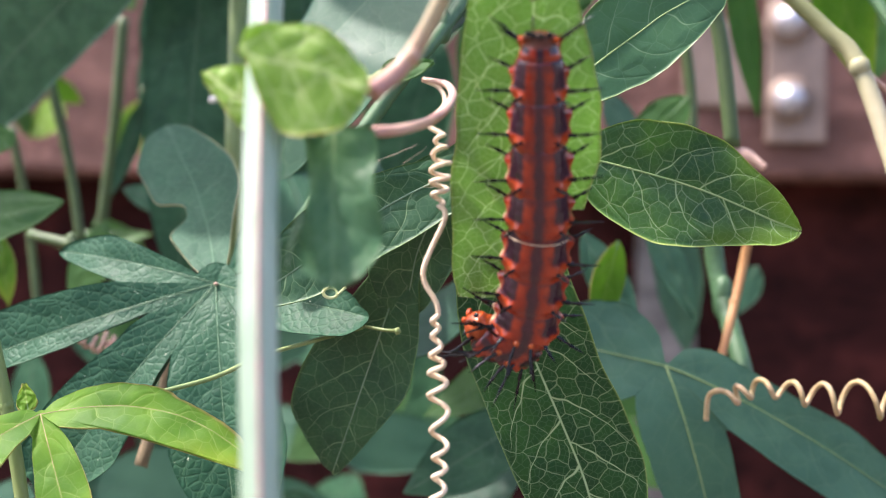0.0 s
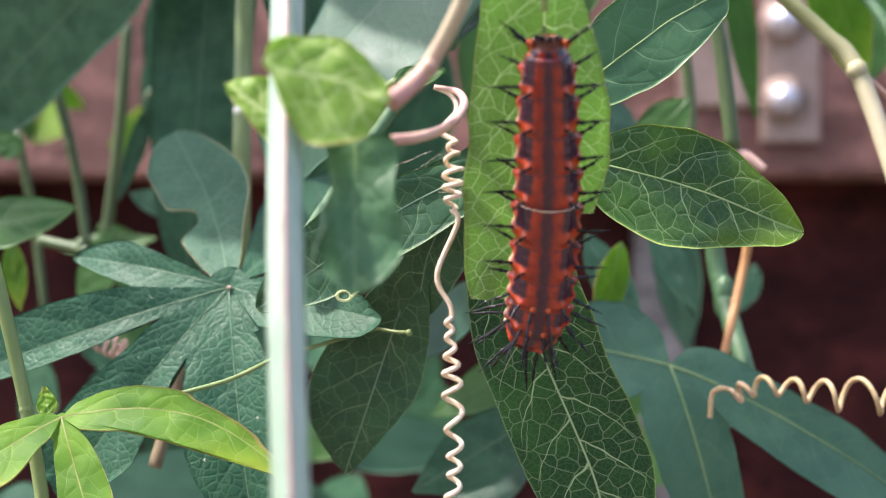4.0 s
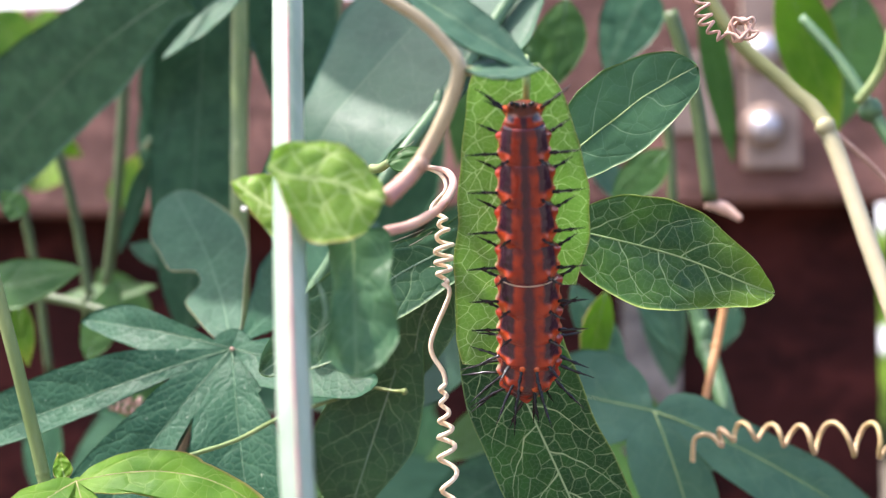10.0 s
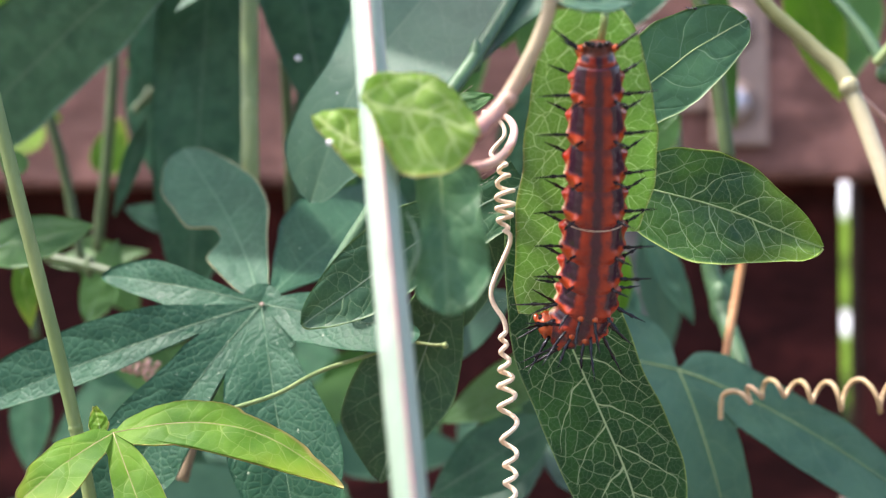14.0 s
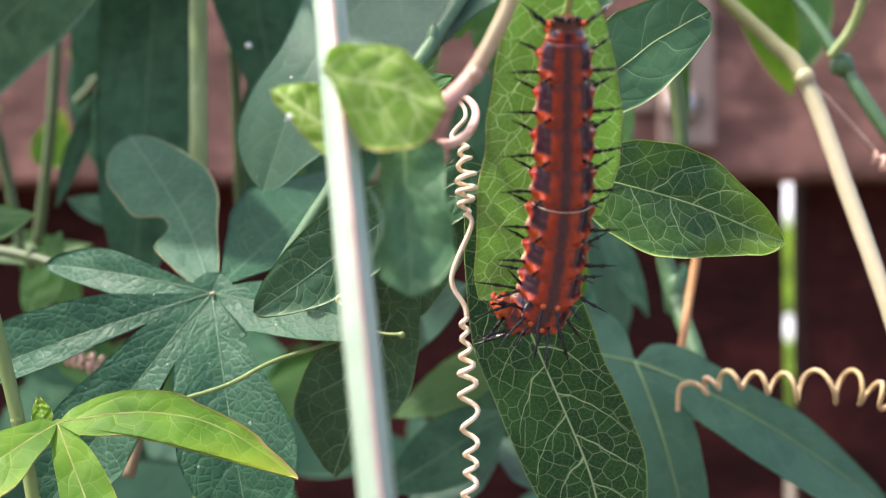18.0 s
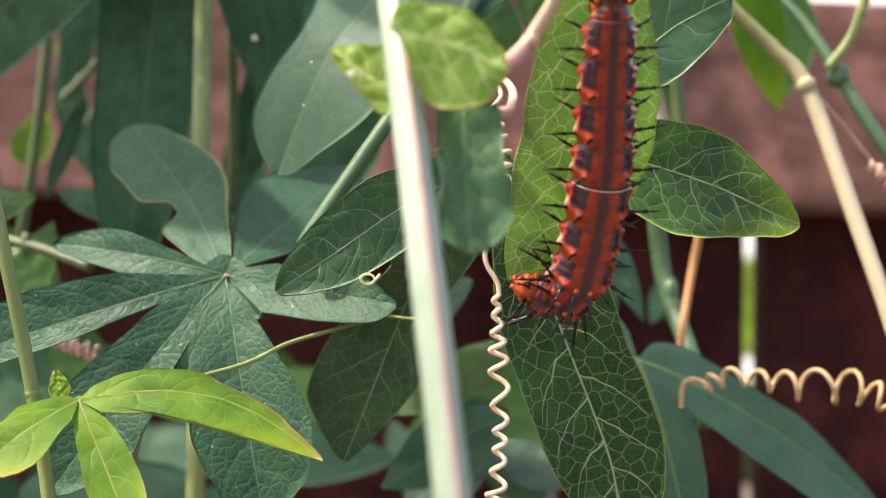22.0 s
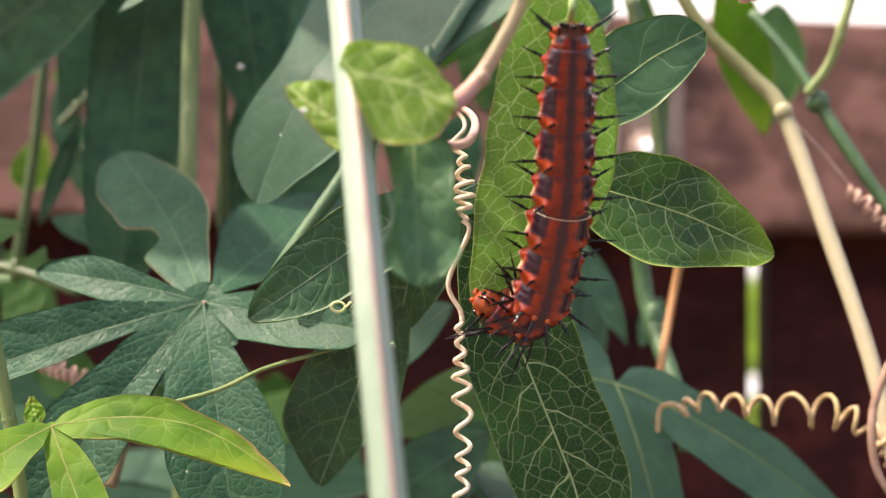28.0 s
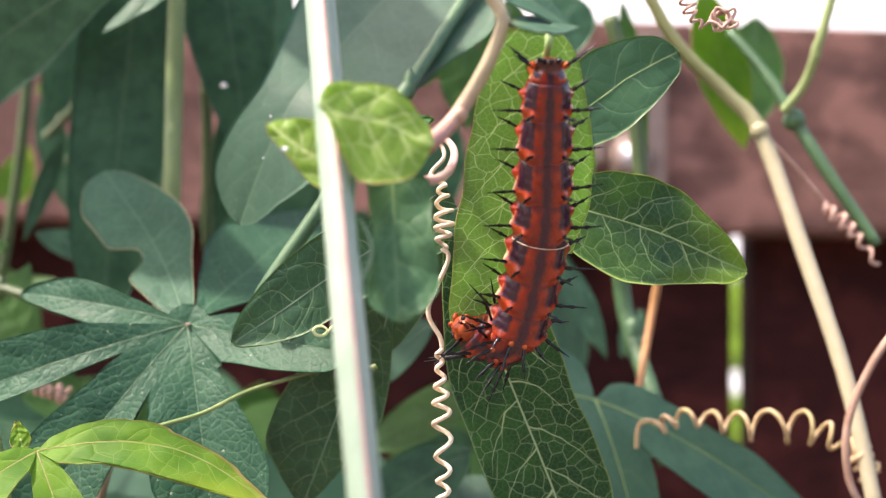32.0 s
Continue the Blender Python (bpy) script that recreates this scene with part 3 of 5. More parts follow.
def knob(at, r, material, tall=1.0, seed=0):
    verts, faces = [], []
    rings, sides = 7, 10
    for i in range(rings + 1):
        a = math.pi * i / rings
        for j in range(sides):
            b = 2 * math.pi * j / sides
            d = Vector((math.sin(a) * math.cos(b), math.sin(a) * math.sin(b), math.cos(a) * tall))
            verts.append(at + d * r * CM * (1 + 0.2 * noise.noise(d * 2 + Vector((seed, 0, at.x * 500)))))
    for i in range(rings):
        for j in range(sides):
            faces.append((i * sides + j, (i + 1) * sides + j, (i + 1) * sides + (j + 1) % sides, i * sides + (j + 1) % sides))
    return mesh_of("node", verts, faces, material)


def coil(points, turns, wide, radii, material, label, steps=14, name="tendril", lead=None, tail=None):
    """A spring round a line; wide: coil radii in cm along it. lead, tail: free ends."""
    axis = smooth_line([V(*p) for p in points], 12)
    n = int(turns * steps)
    line = []
    side = None
    for i in range(n + 1):
        f = i / n * (len(axis) - 1)
        k = min(int(f), len(axis) - 2)
        c = axis[k].lerp(axis[k + 1], f - k)
        d = (axis[k + 1] - axis[k]).normalized()
        side = d.cross(Vector((0, 1, 0))).normalized()
        other = d.cross(side)
        g = i / n * (len(wide) - 1)
        m = min(int(g), len(wide) - 2)
        r = (wide[m] + (wide[m + 1] - wide[m]) * (g - m)) * CM
        a = 2 * math.pi * i / steps + 0.8 * math.sin(i * 0.13)
        line.append(c + (side * math.cos(a) + other * math.sin(a)) * r * (1 + 0.3 * math.sin(i * 0.071 + turns)))
    if lead:
        line = smooth_line([V(*p) for p in lead] + [line[0]], 10)[:-1] + line
    if tail:
        line = line + smooth_line([line[-1]] + [V(*p) for p in tail], 10)[1:]
    ob = thing(name, line[0], label, "tendril")
    child("spiral", tube("spiral", line, radii, M[material], 7, 0.08), ob)
    return ob


def box(name, lo, hi, material, bevel=0.003):
    bm = bmesh.new()
    bmesh.ops.create_cube(bm, size=1)
    for v in bm.verts:
        v.co = Vector([lo[i] + (hi[i] - lo[i]) * (v.co[i] + 0.5) for i in range(3)])
    bmesh.ops.bevel(bm, geom=bm.edges[:], offset=bevel, segments=2, profile=0.6, affect="EDGES")
    me = bpy.data.meshes.new(name)
    bm.to_mesh(me)
    bm.free()
    me.materials.append(material)
    return me


# ---- setting ----
def build_ground():
    n = 40
    verts, faces = [], []
    for i in range(n + 1):
        for j in range(n + 1):
            a, b = (2 * i / n - 1), (2 * j / n - 1)
            x, y = math.copysign(abs(a) ** 3, a) * 400, math.copysign(abs(b) ** 3, b) * 400
            verts.append((x, y, 0.03 * noise.noise(Vector((x * 2, y * 2, 0))) if abs(x) < 8 and abs(y) < 8 else 0.0))
    for i in range(n):
        for j in range(n):
            a = i * (n + 1) + j
            faces.append((a, a + n + 1, a + n + 2, a + 1))
    tagged(new("ground", mesh_of("ground", verts, faces, M["soil"])), "dry garden soil under the vine", "ground", kind="structure")


RAIL_TOP, RAIL_LOW, FENCE = 12.5, 3.1, 50.0


def build_fence():
    fence = thing("fence", Vector((0, FENCE * CM, 0)), "red-brown stained wooden fence with rail and boards", "fence")
    for name, lo, hi in (("top_rail", RAIL_LOW, RAIL_TOP), ("bottom_rail", -100, -91)):
        child(name, box(name, (-4.0, FENCE * CM, 1.2 + lo * CM), (4.0, (FENCE + 3.8) * CM, 1.2 + hi * CM), M["rail"]), fence, "weathered pinkish brown rail")
    child("post", box("post", (5.6 * CM, (FENCE + 2.4) * CM, 0.02), (8.2 * CM, (FENCE + 3.8) * CM, 1.2 + (RAIL_LOW - 0.1) * CM), M["grey_wood"], 0.002), fence, "weathered grey upright")
    x = -400.0
    edges = []
    gap_at = 18.4
    while x < 400:
        w = 13.6
        edges.append((x, x + w))
        x += w
    shift = min((abs(b - gap_at), gap_at - b) for a, b in edges)[1]
    for a, b in edges:
        a, b = a + shift, b + shift
        extra = 0.95 if abs(b - gap_at) < 1 else 0.0
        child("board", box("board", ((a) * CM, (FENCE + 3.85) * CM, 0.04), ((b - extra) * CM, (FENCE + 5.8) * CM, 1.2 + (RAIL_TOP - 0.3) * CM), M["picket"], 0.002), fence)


def build_bracket():
    ob = thing("bracket", V(10, FENCE - 0.4, 8), "tan metal bracket with two round bolts on the rail", "bracket")
    child("strip", box("strip", tuple(V(10.6, FENCE - 0.5, 4.5)), tuple(V(13.0, FENCE - 0.02, 12.0)), M["plate"], 0.001), ob, "tan upright strip")
    child("plate", box("plate", tuple(V(7.2, FENCE - 0.35, 6.0)), tuple(V(10.4, FENCE - 0.02, 9.6)), M["plate"], 0.0015), ob, "tan square plate")
    for px, pz in ((11.49, 6.25), (11.46, 9.49)):
        bolt = child("bolt", knob(V(px, FENCE - 0.75, pz), 0.64, M["metal"]), ob, "shiny round bolt head")
        washer = tube("washer", [V(px, FENCE - 0.62, pz), V(px, FENCE - 0.5, pz)], (1.0, 1.0), M["plate"], 20)
        child("washer", washer, ob)


def build_backdrop():
    n = Nodes("glowing_distance")
    big = n.noise(n.coords(), 3.0, 3.0, 0.6)
    small = n.noise(n.coords(), 7.0, 4.0, 0.6)
    up = n.t.nodes.new("ShaderNodeSeparateXYZ")
    n.put(up.inputs[0], n.coords())
    mottle = n.math("MULTIPLY", n.math("SUBTRACT", n.math("ADD", n.math("MULTIPLY", big, 0.5), n.math("MULTIPLY", small, 0.5)), 0.5), 0.5)
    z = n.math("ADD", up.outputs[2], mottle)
    # hedge, its dark foot and the white light spots are painted as emission
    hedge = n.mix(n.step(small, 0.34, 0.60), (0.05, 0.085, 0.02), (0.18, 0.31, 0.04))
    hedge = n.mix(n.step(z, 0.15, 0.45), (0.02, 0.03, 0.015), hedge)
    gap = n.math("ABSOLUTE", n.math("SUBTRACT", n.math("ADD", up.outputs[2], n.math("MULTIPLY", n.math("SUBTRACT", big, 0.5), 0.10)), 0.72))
    light_spots = n.math("SUBTRACT", 1.0, n.step(gap, 0.035, 0.085))
    hedge = n.mix(light_spots, hedge, (0.95, 0.97, 1.0))
    # the sheet glows by itself in place of daylight on the garden
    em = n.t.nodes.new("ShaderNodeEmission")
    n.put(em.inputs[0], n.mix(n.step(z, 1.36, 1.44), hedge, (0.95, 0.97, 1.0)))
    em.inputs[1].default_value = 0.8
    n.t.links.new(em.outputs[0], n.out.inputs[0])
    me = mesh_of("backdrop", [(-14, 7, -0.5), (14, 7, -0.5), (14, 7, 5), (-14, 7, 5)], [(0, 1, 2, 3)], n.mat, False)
    tagged(new("backdrop", me), "glowing painted sheet of hazy garden and sky far behind the fence", "backdrop", kind="structure")


def build_wall():
    # added out of view behind the camera to cut low sky light and reflections
    wall = box("wall_south", (-6.0, -4.2, -0.02), (6.0, -4.0, 1.9), M["wall"], 0.01)
    tagged(new("wall_south", wall), "plain wall added unseen behind the camera to hold back sky light", "wall", kind="structure")


build_ground()
build_wall()
build_fence()
build_bracket()
build_backdrop()

# ---- plants ----
LEAF_GROUP = "leaves of the vine"


def build_main_leaves():
    global low_leaf, right_leaf, lime_leaf
    # the leaf that the caterpillar feeds on, seen from below, its lower end eaten straight across
    eaten_shape = Outline((0.49, 0.59, 0.64, 0.70, 0.75, 0.78, 0.78, 0.77, 0.72, 0.68), (0.14, 0.27, 0.41, 0.54, 0.65, 0.74, 0.75, 0.72, 0.68, 0.66), (0.13, 0.15, 0.14, 0.12, 0.10, 0.08, 0.06, 0.04, 0.02, 0), blunt=True)
    simple_leaf((1.13, 11.55, 2.68), (1.16, 13.34, -0.57), 1.0, "young", "pale green leaf eaten off at its lower end", kind=eaten_shape, normal=(0, -1, -0.55), fold=-0.03, wave=0.02, rib="stem_green", rib_r=0.02, rib_from=4, seed=1, group=LEAF_GROUP, ragged=1, eaten=0.29)
    # the dark leaves behind it
    right_leaf = fingered_leaf((1.41, 14.20, 1.36), [
        ((1.75, 14.20, 1.93), (3.43, 14.40, 3.08), Outline((0.35, 0.39, 0.44, 0.51, 0.53, 0.50, 0.42, 0.32, 0.22, 0), (0.26, 0.33, 0.46, 0.55, 0.57, 0.53, 0.47, 0.38, 0.27, 0), (0, 0.01, 0.02, 0.04, 0.05, 0.07, 0.05, 0.03, 0.01, 0)), 2, dict(fold=0.08, wave=0.02, own="sheen")),
        ((1.74, 14.20, 1.07), (4.31, 14.30, 0.21), Outline((0.27, 0.35, 0.53, 0.68, 0.75, 0.65, 0.46, 0.31, 0.21, 0), (0.21, 0.33, 0.49, 0.61, 0.65, 0.60, 0.43, 0.31, 0.16, 0), (0, 0.01, 0.03, 0.06, 0.08, 0.08, 0.05, 0.02, 0.01, 0)), 3, dict(fold=0.1, wave=0.03)),
    ], "glossy", "glossy dark green fingered leaf with pale veins", rib_r=0.011, group=LEAF_GROUP)
    low_shape = Outline((0.21, 0.31, 0.47, 0.67, 0.75, 0.76, 0.73, 0.50, 0.25, 0), (0.37, 0.46, 0.70, 0.74, 0.72, 0.74, 0.73, 0.61, 0.35, 0), (0, 0, 0.01, 0.02, 0.07, 0.13, 0.17, 0.12, 0.05, 0))
    low_leaf = simple_leaf((0.56, 14.10, 0.67), (2.17, 14.70, -4.01), 1.0, "veined", "dark green hanging leaf with pale net veins", kind=low_shape, rib="vein_green", rib_r=0.016, seed=14, group=LEAF_GROUP, fold=0.06, wave=0.03)
    # the many-fingered blue-green leaf, two of its fingers rising behind
    star_fingers = [
        ((-5.52, 16.90, -0.14), 1.0, Outline((0.03, 0.03, 0.06, 0.14, 0.21, 0.31, 0.32, 0.23, 0.14, 0), (0.28, 0.28, 0.28, 0.32, 0.37, 0.31, 0.25, 0.17, 0.10, 0)), 0.12),
        ((-7.09, 15.80, -2.00), 1.0, Outline((0.06, 0.06, 0.10, 0.38, 0.48, 0.53, 0.53, 0.48, 0.28, 0), (0.18, 0.18, 0.16, 0.18, 0.28, 0.30, 0.27, 0.20, 0.14, 0)), 0.2),
        ((-5.06, 15.20, -3.36), 1.0, Outline((0.16, 0.16, 0.22, 0.42, 0.48, 0.60, 0.66, 0.60, 0.40, 0), (0.17, 0.17, 0.16, 0.16, 0.25, 0.51, 0.61, 0.42, 0.28, 0)), 0.2),
        ((-2.35, 14.90, -3.62), 1.0, Outline((0.33, 0.33, 0.35, 0.59, 0.68, 0.72, 0.69, 0.51, 0.38, 0), (0.20, 0.20, 0.20, 0.34, 0.57, 0.75, 0.80, 0.67, 0.45, 0)), 0.2),
        ((-0.74, 14.90, -0.89), 1.0, Outline((0.37, 0.37, 0.37, 0.46, 0.46, 0.45, 0.42, 0.36, 0.25, 0), (0.16, 0.16, 0.19, 0.29, 0.25, 0.26, 0.33, 0.24, 0.12, 0)), 0.1),
    ]
    star = lobed_leaf((-3.03, 16.20, -0.55), star_fingers, "star", "blue-green leaf with long fingers, one chewed brown", normal=(0, -0.9, 0.35), web=0.6, webs=((0, 1, 1.3), (1, 2, 0.76), (2, 3, 0.80), (3, 4, 0.86), (4, 0, 0.3)), rib="vein_pale", rib_r=0.006, seed=3, group=LEAF_GROUP, fold=0.22, petiole=[(-3.51, 19.00, -1.84), (-3.18, 17.20, -0.76)])
    chewed_shape = Outline((0.13, 0.18, 0.27, 0.42, 0.65, 0.72, 0.62, 0.45, 0.30, 0), (0.13, 0.18, 0.36, 0.56, 0.62, 0.70, 0.72, 0.60, 0.42, 0), (0, -0.03, -0.08, -0.13, -0.14, -0.13, -0.08, -0.05, -0.02, 0))
    hub = V(*(-3.06, 16.30, -0.56))
    for name, tip, half, mat, kw in (("chewed_finger", (-5.09, 20.20, 2.02), 1.0, "chewed", dict(kind=chewed_shape, normal=(0, -0.9, 0.5), notch=(1, 0.42, 0.075, 0.62), seed=4)), ("rear_finger", (-1.32, 19.80, 1.41), 1.0, "star", dict(kind="finger", normal=(0.0, -0.8, 0.7), seed=13))):
        me, mid, z = blade(name, hub, V(*tip), half, M[mat], **kw)
        finger = child(name, me, star, "finger with a chewed brown edge" if mat == "chewed" else "")
        child("midrib", tube("midrib", [p - z * 0.0001 for p in mid[:-1]], (0.012, 0.004), M["vein_pale"], 6), finger)
    child("hub", knob(V(*(-3.01, 16.14, -0.55)), 0.032, M["dry_pink"], 0.7), star, "pinkish knot where the fingers meet")
    # the young lime leaf
    lime_fingers = [
        ((-1.60, 13.80, -2.73), 1.0, Outline((0.07, 0.15, 0.26, 0.33, 0.34, 0.33, 0.28, 0.19, 0.10, 0), (0.12, 0.19, 0.28, 0.32, 0.27, 0.18, 0.16, 0.11, 0.07, 0), (0, 0.07, 0.18, 0.32, 0.39, 0.39, 0.29, 0.16, 0.06, 0)), 0.1),
        ((-5.38, 13.20, -2.76), 1.0, Outline((0.15, 0.13, 0.19, 0.25, 0.31, 0.28, 0.25, 0.16, 0.10, 0), (0.11, 0.13, 0.17, 0.25, 0.34, 0.42, 0.43, 0.35, 0.20, 0)), 0.1),
        ((-3.59, 13.00, -3.53), 1.0, Outline((0.08, 0.09, 0.14, 0.20, 0.24, 0.28, 0.25, 0.17, 0.10, 0), (0.16, 0.14, 0.16, 0.25, 0.30, 0.32, 0.30, 0.22, 0.12, 0)), 0.0),
    ]
    lime_leaf = lobed_leaf((-4.45, 13.90, -2.04), lime_fingers, "lime", "young lime green leaf with reddish edges", normal=(0, -0.75, 0.6), web=0.2, rib="pink_vein", rib_r=0.0035, seed=5, group=LEAF_GROUP, name="lime_leaf", fold=0.15)
    simple_leaf((-4.65, 14.00, -2.01), (-4.75, 14.10, -1.71), 0.12, "lime", "tiny bright green leaf at the joint", kind="ovate", seed=15, group=LEAF_GROUP, normal=(0.2, -1, 0.1))
    # leaf folded round the pale stem, one half before it and one behind
    front_shape = Outline((0.03, 0.06, 0.13, 0.34, 0.53, 0.58, 0.50, 0.40, 0.29, 0), (0.16, 0.24, 0.32, 0.37, 0.37, 0.33, 0.27, 0.21, 0.15, 0), (0, -0.02, -0.04, -0.02, 0.02, 0.04, 0.03, 0.01, 0.01, 0))
    simple_leaf((-1.02, 9.75, 1.54), (-0.02, 9.90, 1.20), 1.0, "bright", "bright green leaf folded over the pale stem", kind=front_shape, normal=(0, -0.9, 0.25), seed=6, group=LEAF_GROUP, wave=0.03, fold=-0.05, rib="vein_green", rib_r=0.008)
    rear_shape = Outline((0.30, 0.31, 0.32, 0.33, 0.33, 0.28, 0.21, 0.14, 0.09, 0), (0.27, 0.27, 0.26, 0.21, 0.16, 0.13, 0.10, 0.08, 0.07, 0), (0, 0.01, 0.01, 0.03, 0.04, 0.03, 0.02, 0.01, 0, 0))
    simple_leaf((-0.89, 10.45, 1.08), (-1.52, 10.50, 1.45), 1.0, "bright", "small bright green leaf on the pale stem", kind=rear_shape, normal=(0.1, -0.9, 0.2), seed=7, group=LEAF_GROUP, wave=0.02, rib_r=0.008)
    flap_shape = Outline((0.23, 0.25, 0.23, 0.21, 0.20, 0.21, 0.26, 0.26, 0.15, 0), (0.30, 0.36, 0.36, 0.34, 0.34, 0.40, 0.39, 0.31, 0.21, 0))
    simple_leaf((-0.36, 10.35, 0.97), (-0.30, 10.00, -0.37), 1.0, "flap", "dull green hanging flap of a leaf", kind=flap_shape, normal=(0.1, -1, -0.1), seed=8, group=LEAF_GROUP, fold=0.1, wave=0.06)
    # fingers of a dark leaf whose middle lies behind the eaten leaf
    fingered_leaf((0.64, 14.60, 1.03), [
        ((0.64, 14.60, 1.03), (-2.22, 14.55, -0.75), Outline((0.33, 0.30, 0.28, 0.38, 0.49, 0.52, 0.46, 0.33, 0.20, 0), (0.37, 0.39, 0.43, 0.49, 0.49, 0.46, 0.41, 0.28, 0.15, 0), (0, -0.02, -0.05, -0.10, -0.11, -0.08, -0.04, -0.02, -0.01, 0)), 9, dict(fold=0.12, wave=0.03)),
        ((0.39, 14.75, 0.99), (-0.37, 15.50, -0.97), Outline((0.36, 0.47, 0.55, 0.60, 0.60, 0.60, 0.56, 0.46, 0.30, 0), (0.32, 0.34, 0.40, 0.51, 0.51, 0.48, 0.36, 0.25, 0.13, 0), (0, -0.02, -0.05, -0.09, -0.12, -0.13, -0.08, -0.04, -0.02, 0)), 18, dict(fold=0.12, wave=0.04)),
        ((-0.34, 15.30, -0.22), (-1.36, 16.00, -3.05), Outline((0.31, 0.34, 0.42, 0.57, 0.75, 0.83, 0.79, 0.53, 0.27, 0), (0.26, 0.26, 0.36, 0.50, 0.57, 0.53, 0.36, 0.23, 0.12, 0)), 19, dict(fold=0.12, wave=0.04)),
    ], "net", "dark green three-fingered leaf with net veins", rib="vein_pale", rib_r=0.012, group=LEAF_GROUP)
    # big grey-green leaf
    big_shape = Outline((0.30, 0.60, 0.90, 1.10, 1.12, 0.80, 0.56, 0.70, 0.62, 0), (0.60, 1.00, 1.50, 1.85, 1.85, 1.58, 1.26, 0.96, 0.48, 0))
    simple_leaf((0.87, 19.0, 6.14), (-2.45, 15.8, 1.60), 1.0, "pale", "large smooth grey-green leaf with a dark midrib", kind=big_shape, normal=(0.1, -0.6, 0.8), rib="stem_teal", rib_r=0.016, seed=10, group=LEAF_GROUP, fold=0.1, droop=0.3, kink=(0.72, 1.15))
    # grey-green leaf below the coiled tendril
    reach = Outline((0.33, 0.34, 0.38, 0.58, 0.70, 0.70, 0.64, 0.46, 0.40, 0), (0.32, 0.40, 0.54, 0.49, 0.45, 0.51, 0.40, 0.27, 0.16, 0))
    hang = Outline((0.35, 0.50, 0.62, 0.70, 0.68, 0.62, 0.52, 0.40, 0.25, 0), (0.34, 0.36, 0.40, 0.50, 0.54, 0.52, 0.46, 0.36, 0.22, 0))
    lobed_leaf((3.25, 18.30, -1.76), [((7.84, 19.30, -4.50), 1.0, reach, 0.25), ((4.15, 18.20, -5.05), 1.0, hang, 0.2), ((1.25, 18.60, -1.35), 0.85, "ovate2", 0)], "blue_pale", "grey-green fingered leaf under a coiled tendril", normal=(0, -0.85, 0.5), web=0.8, rib="vein_green", rib_r=0.015, seed=11, group=LEAF_GROUP)
    # small leaf at the branch joint
    simple_leaf((0.71, 10.30, 2.43), (1.43, 10.50, 2.46), 0.22, "pale", "small grey-green leaf by the branch joint", kind="lance", normal=(0, -0.55, 0.8), seed=12, group=LEAF_GROUP)
    simple_leaf((0.10, 10.60, 3.30), (1.36, 10.52, 2.44), 0.27, "pale", "grey-green leaf hanging over the branch joint", kind="lance", normal=(0.25, -0.75, 0.5), fold=0.15, seed=17, group=LEAF_GROUP)


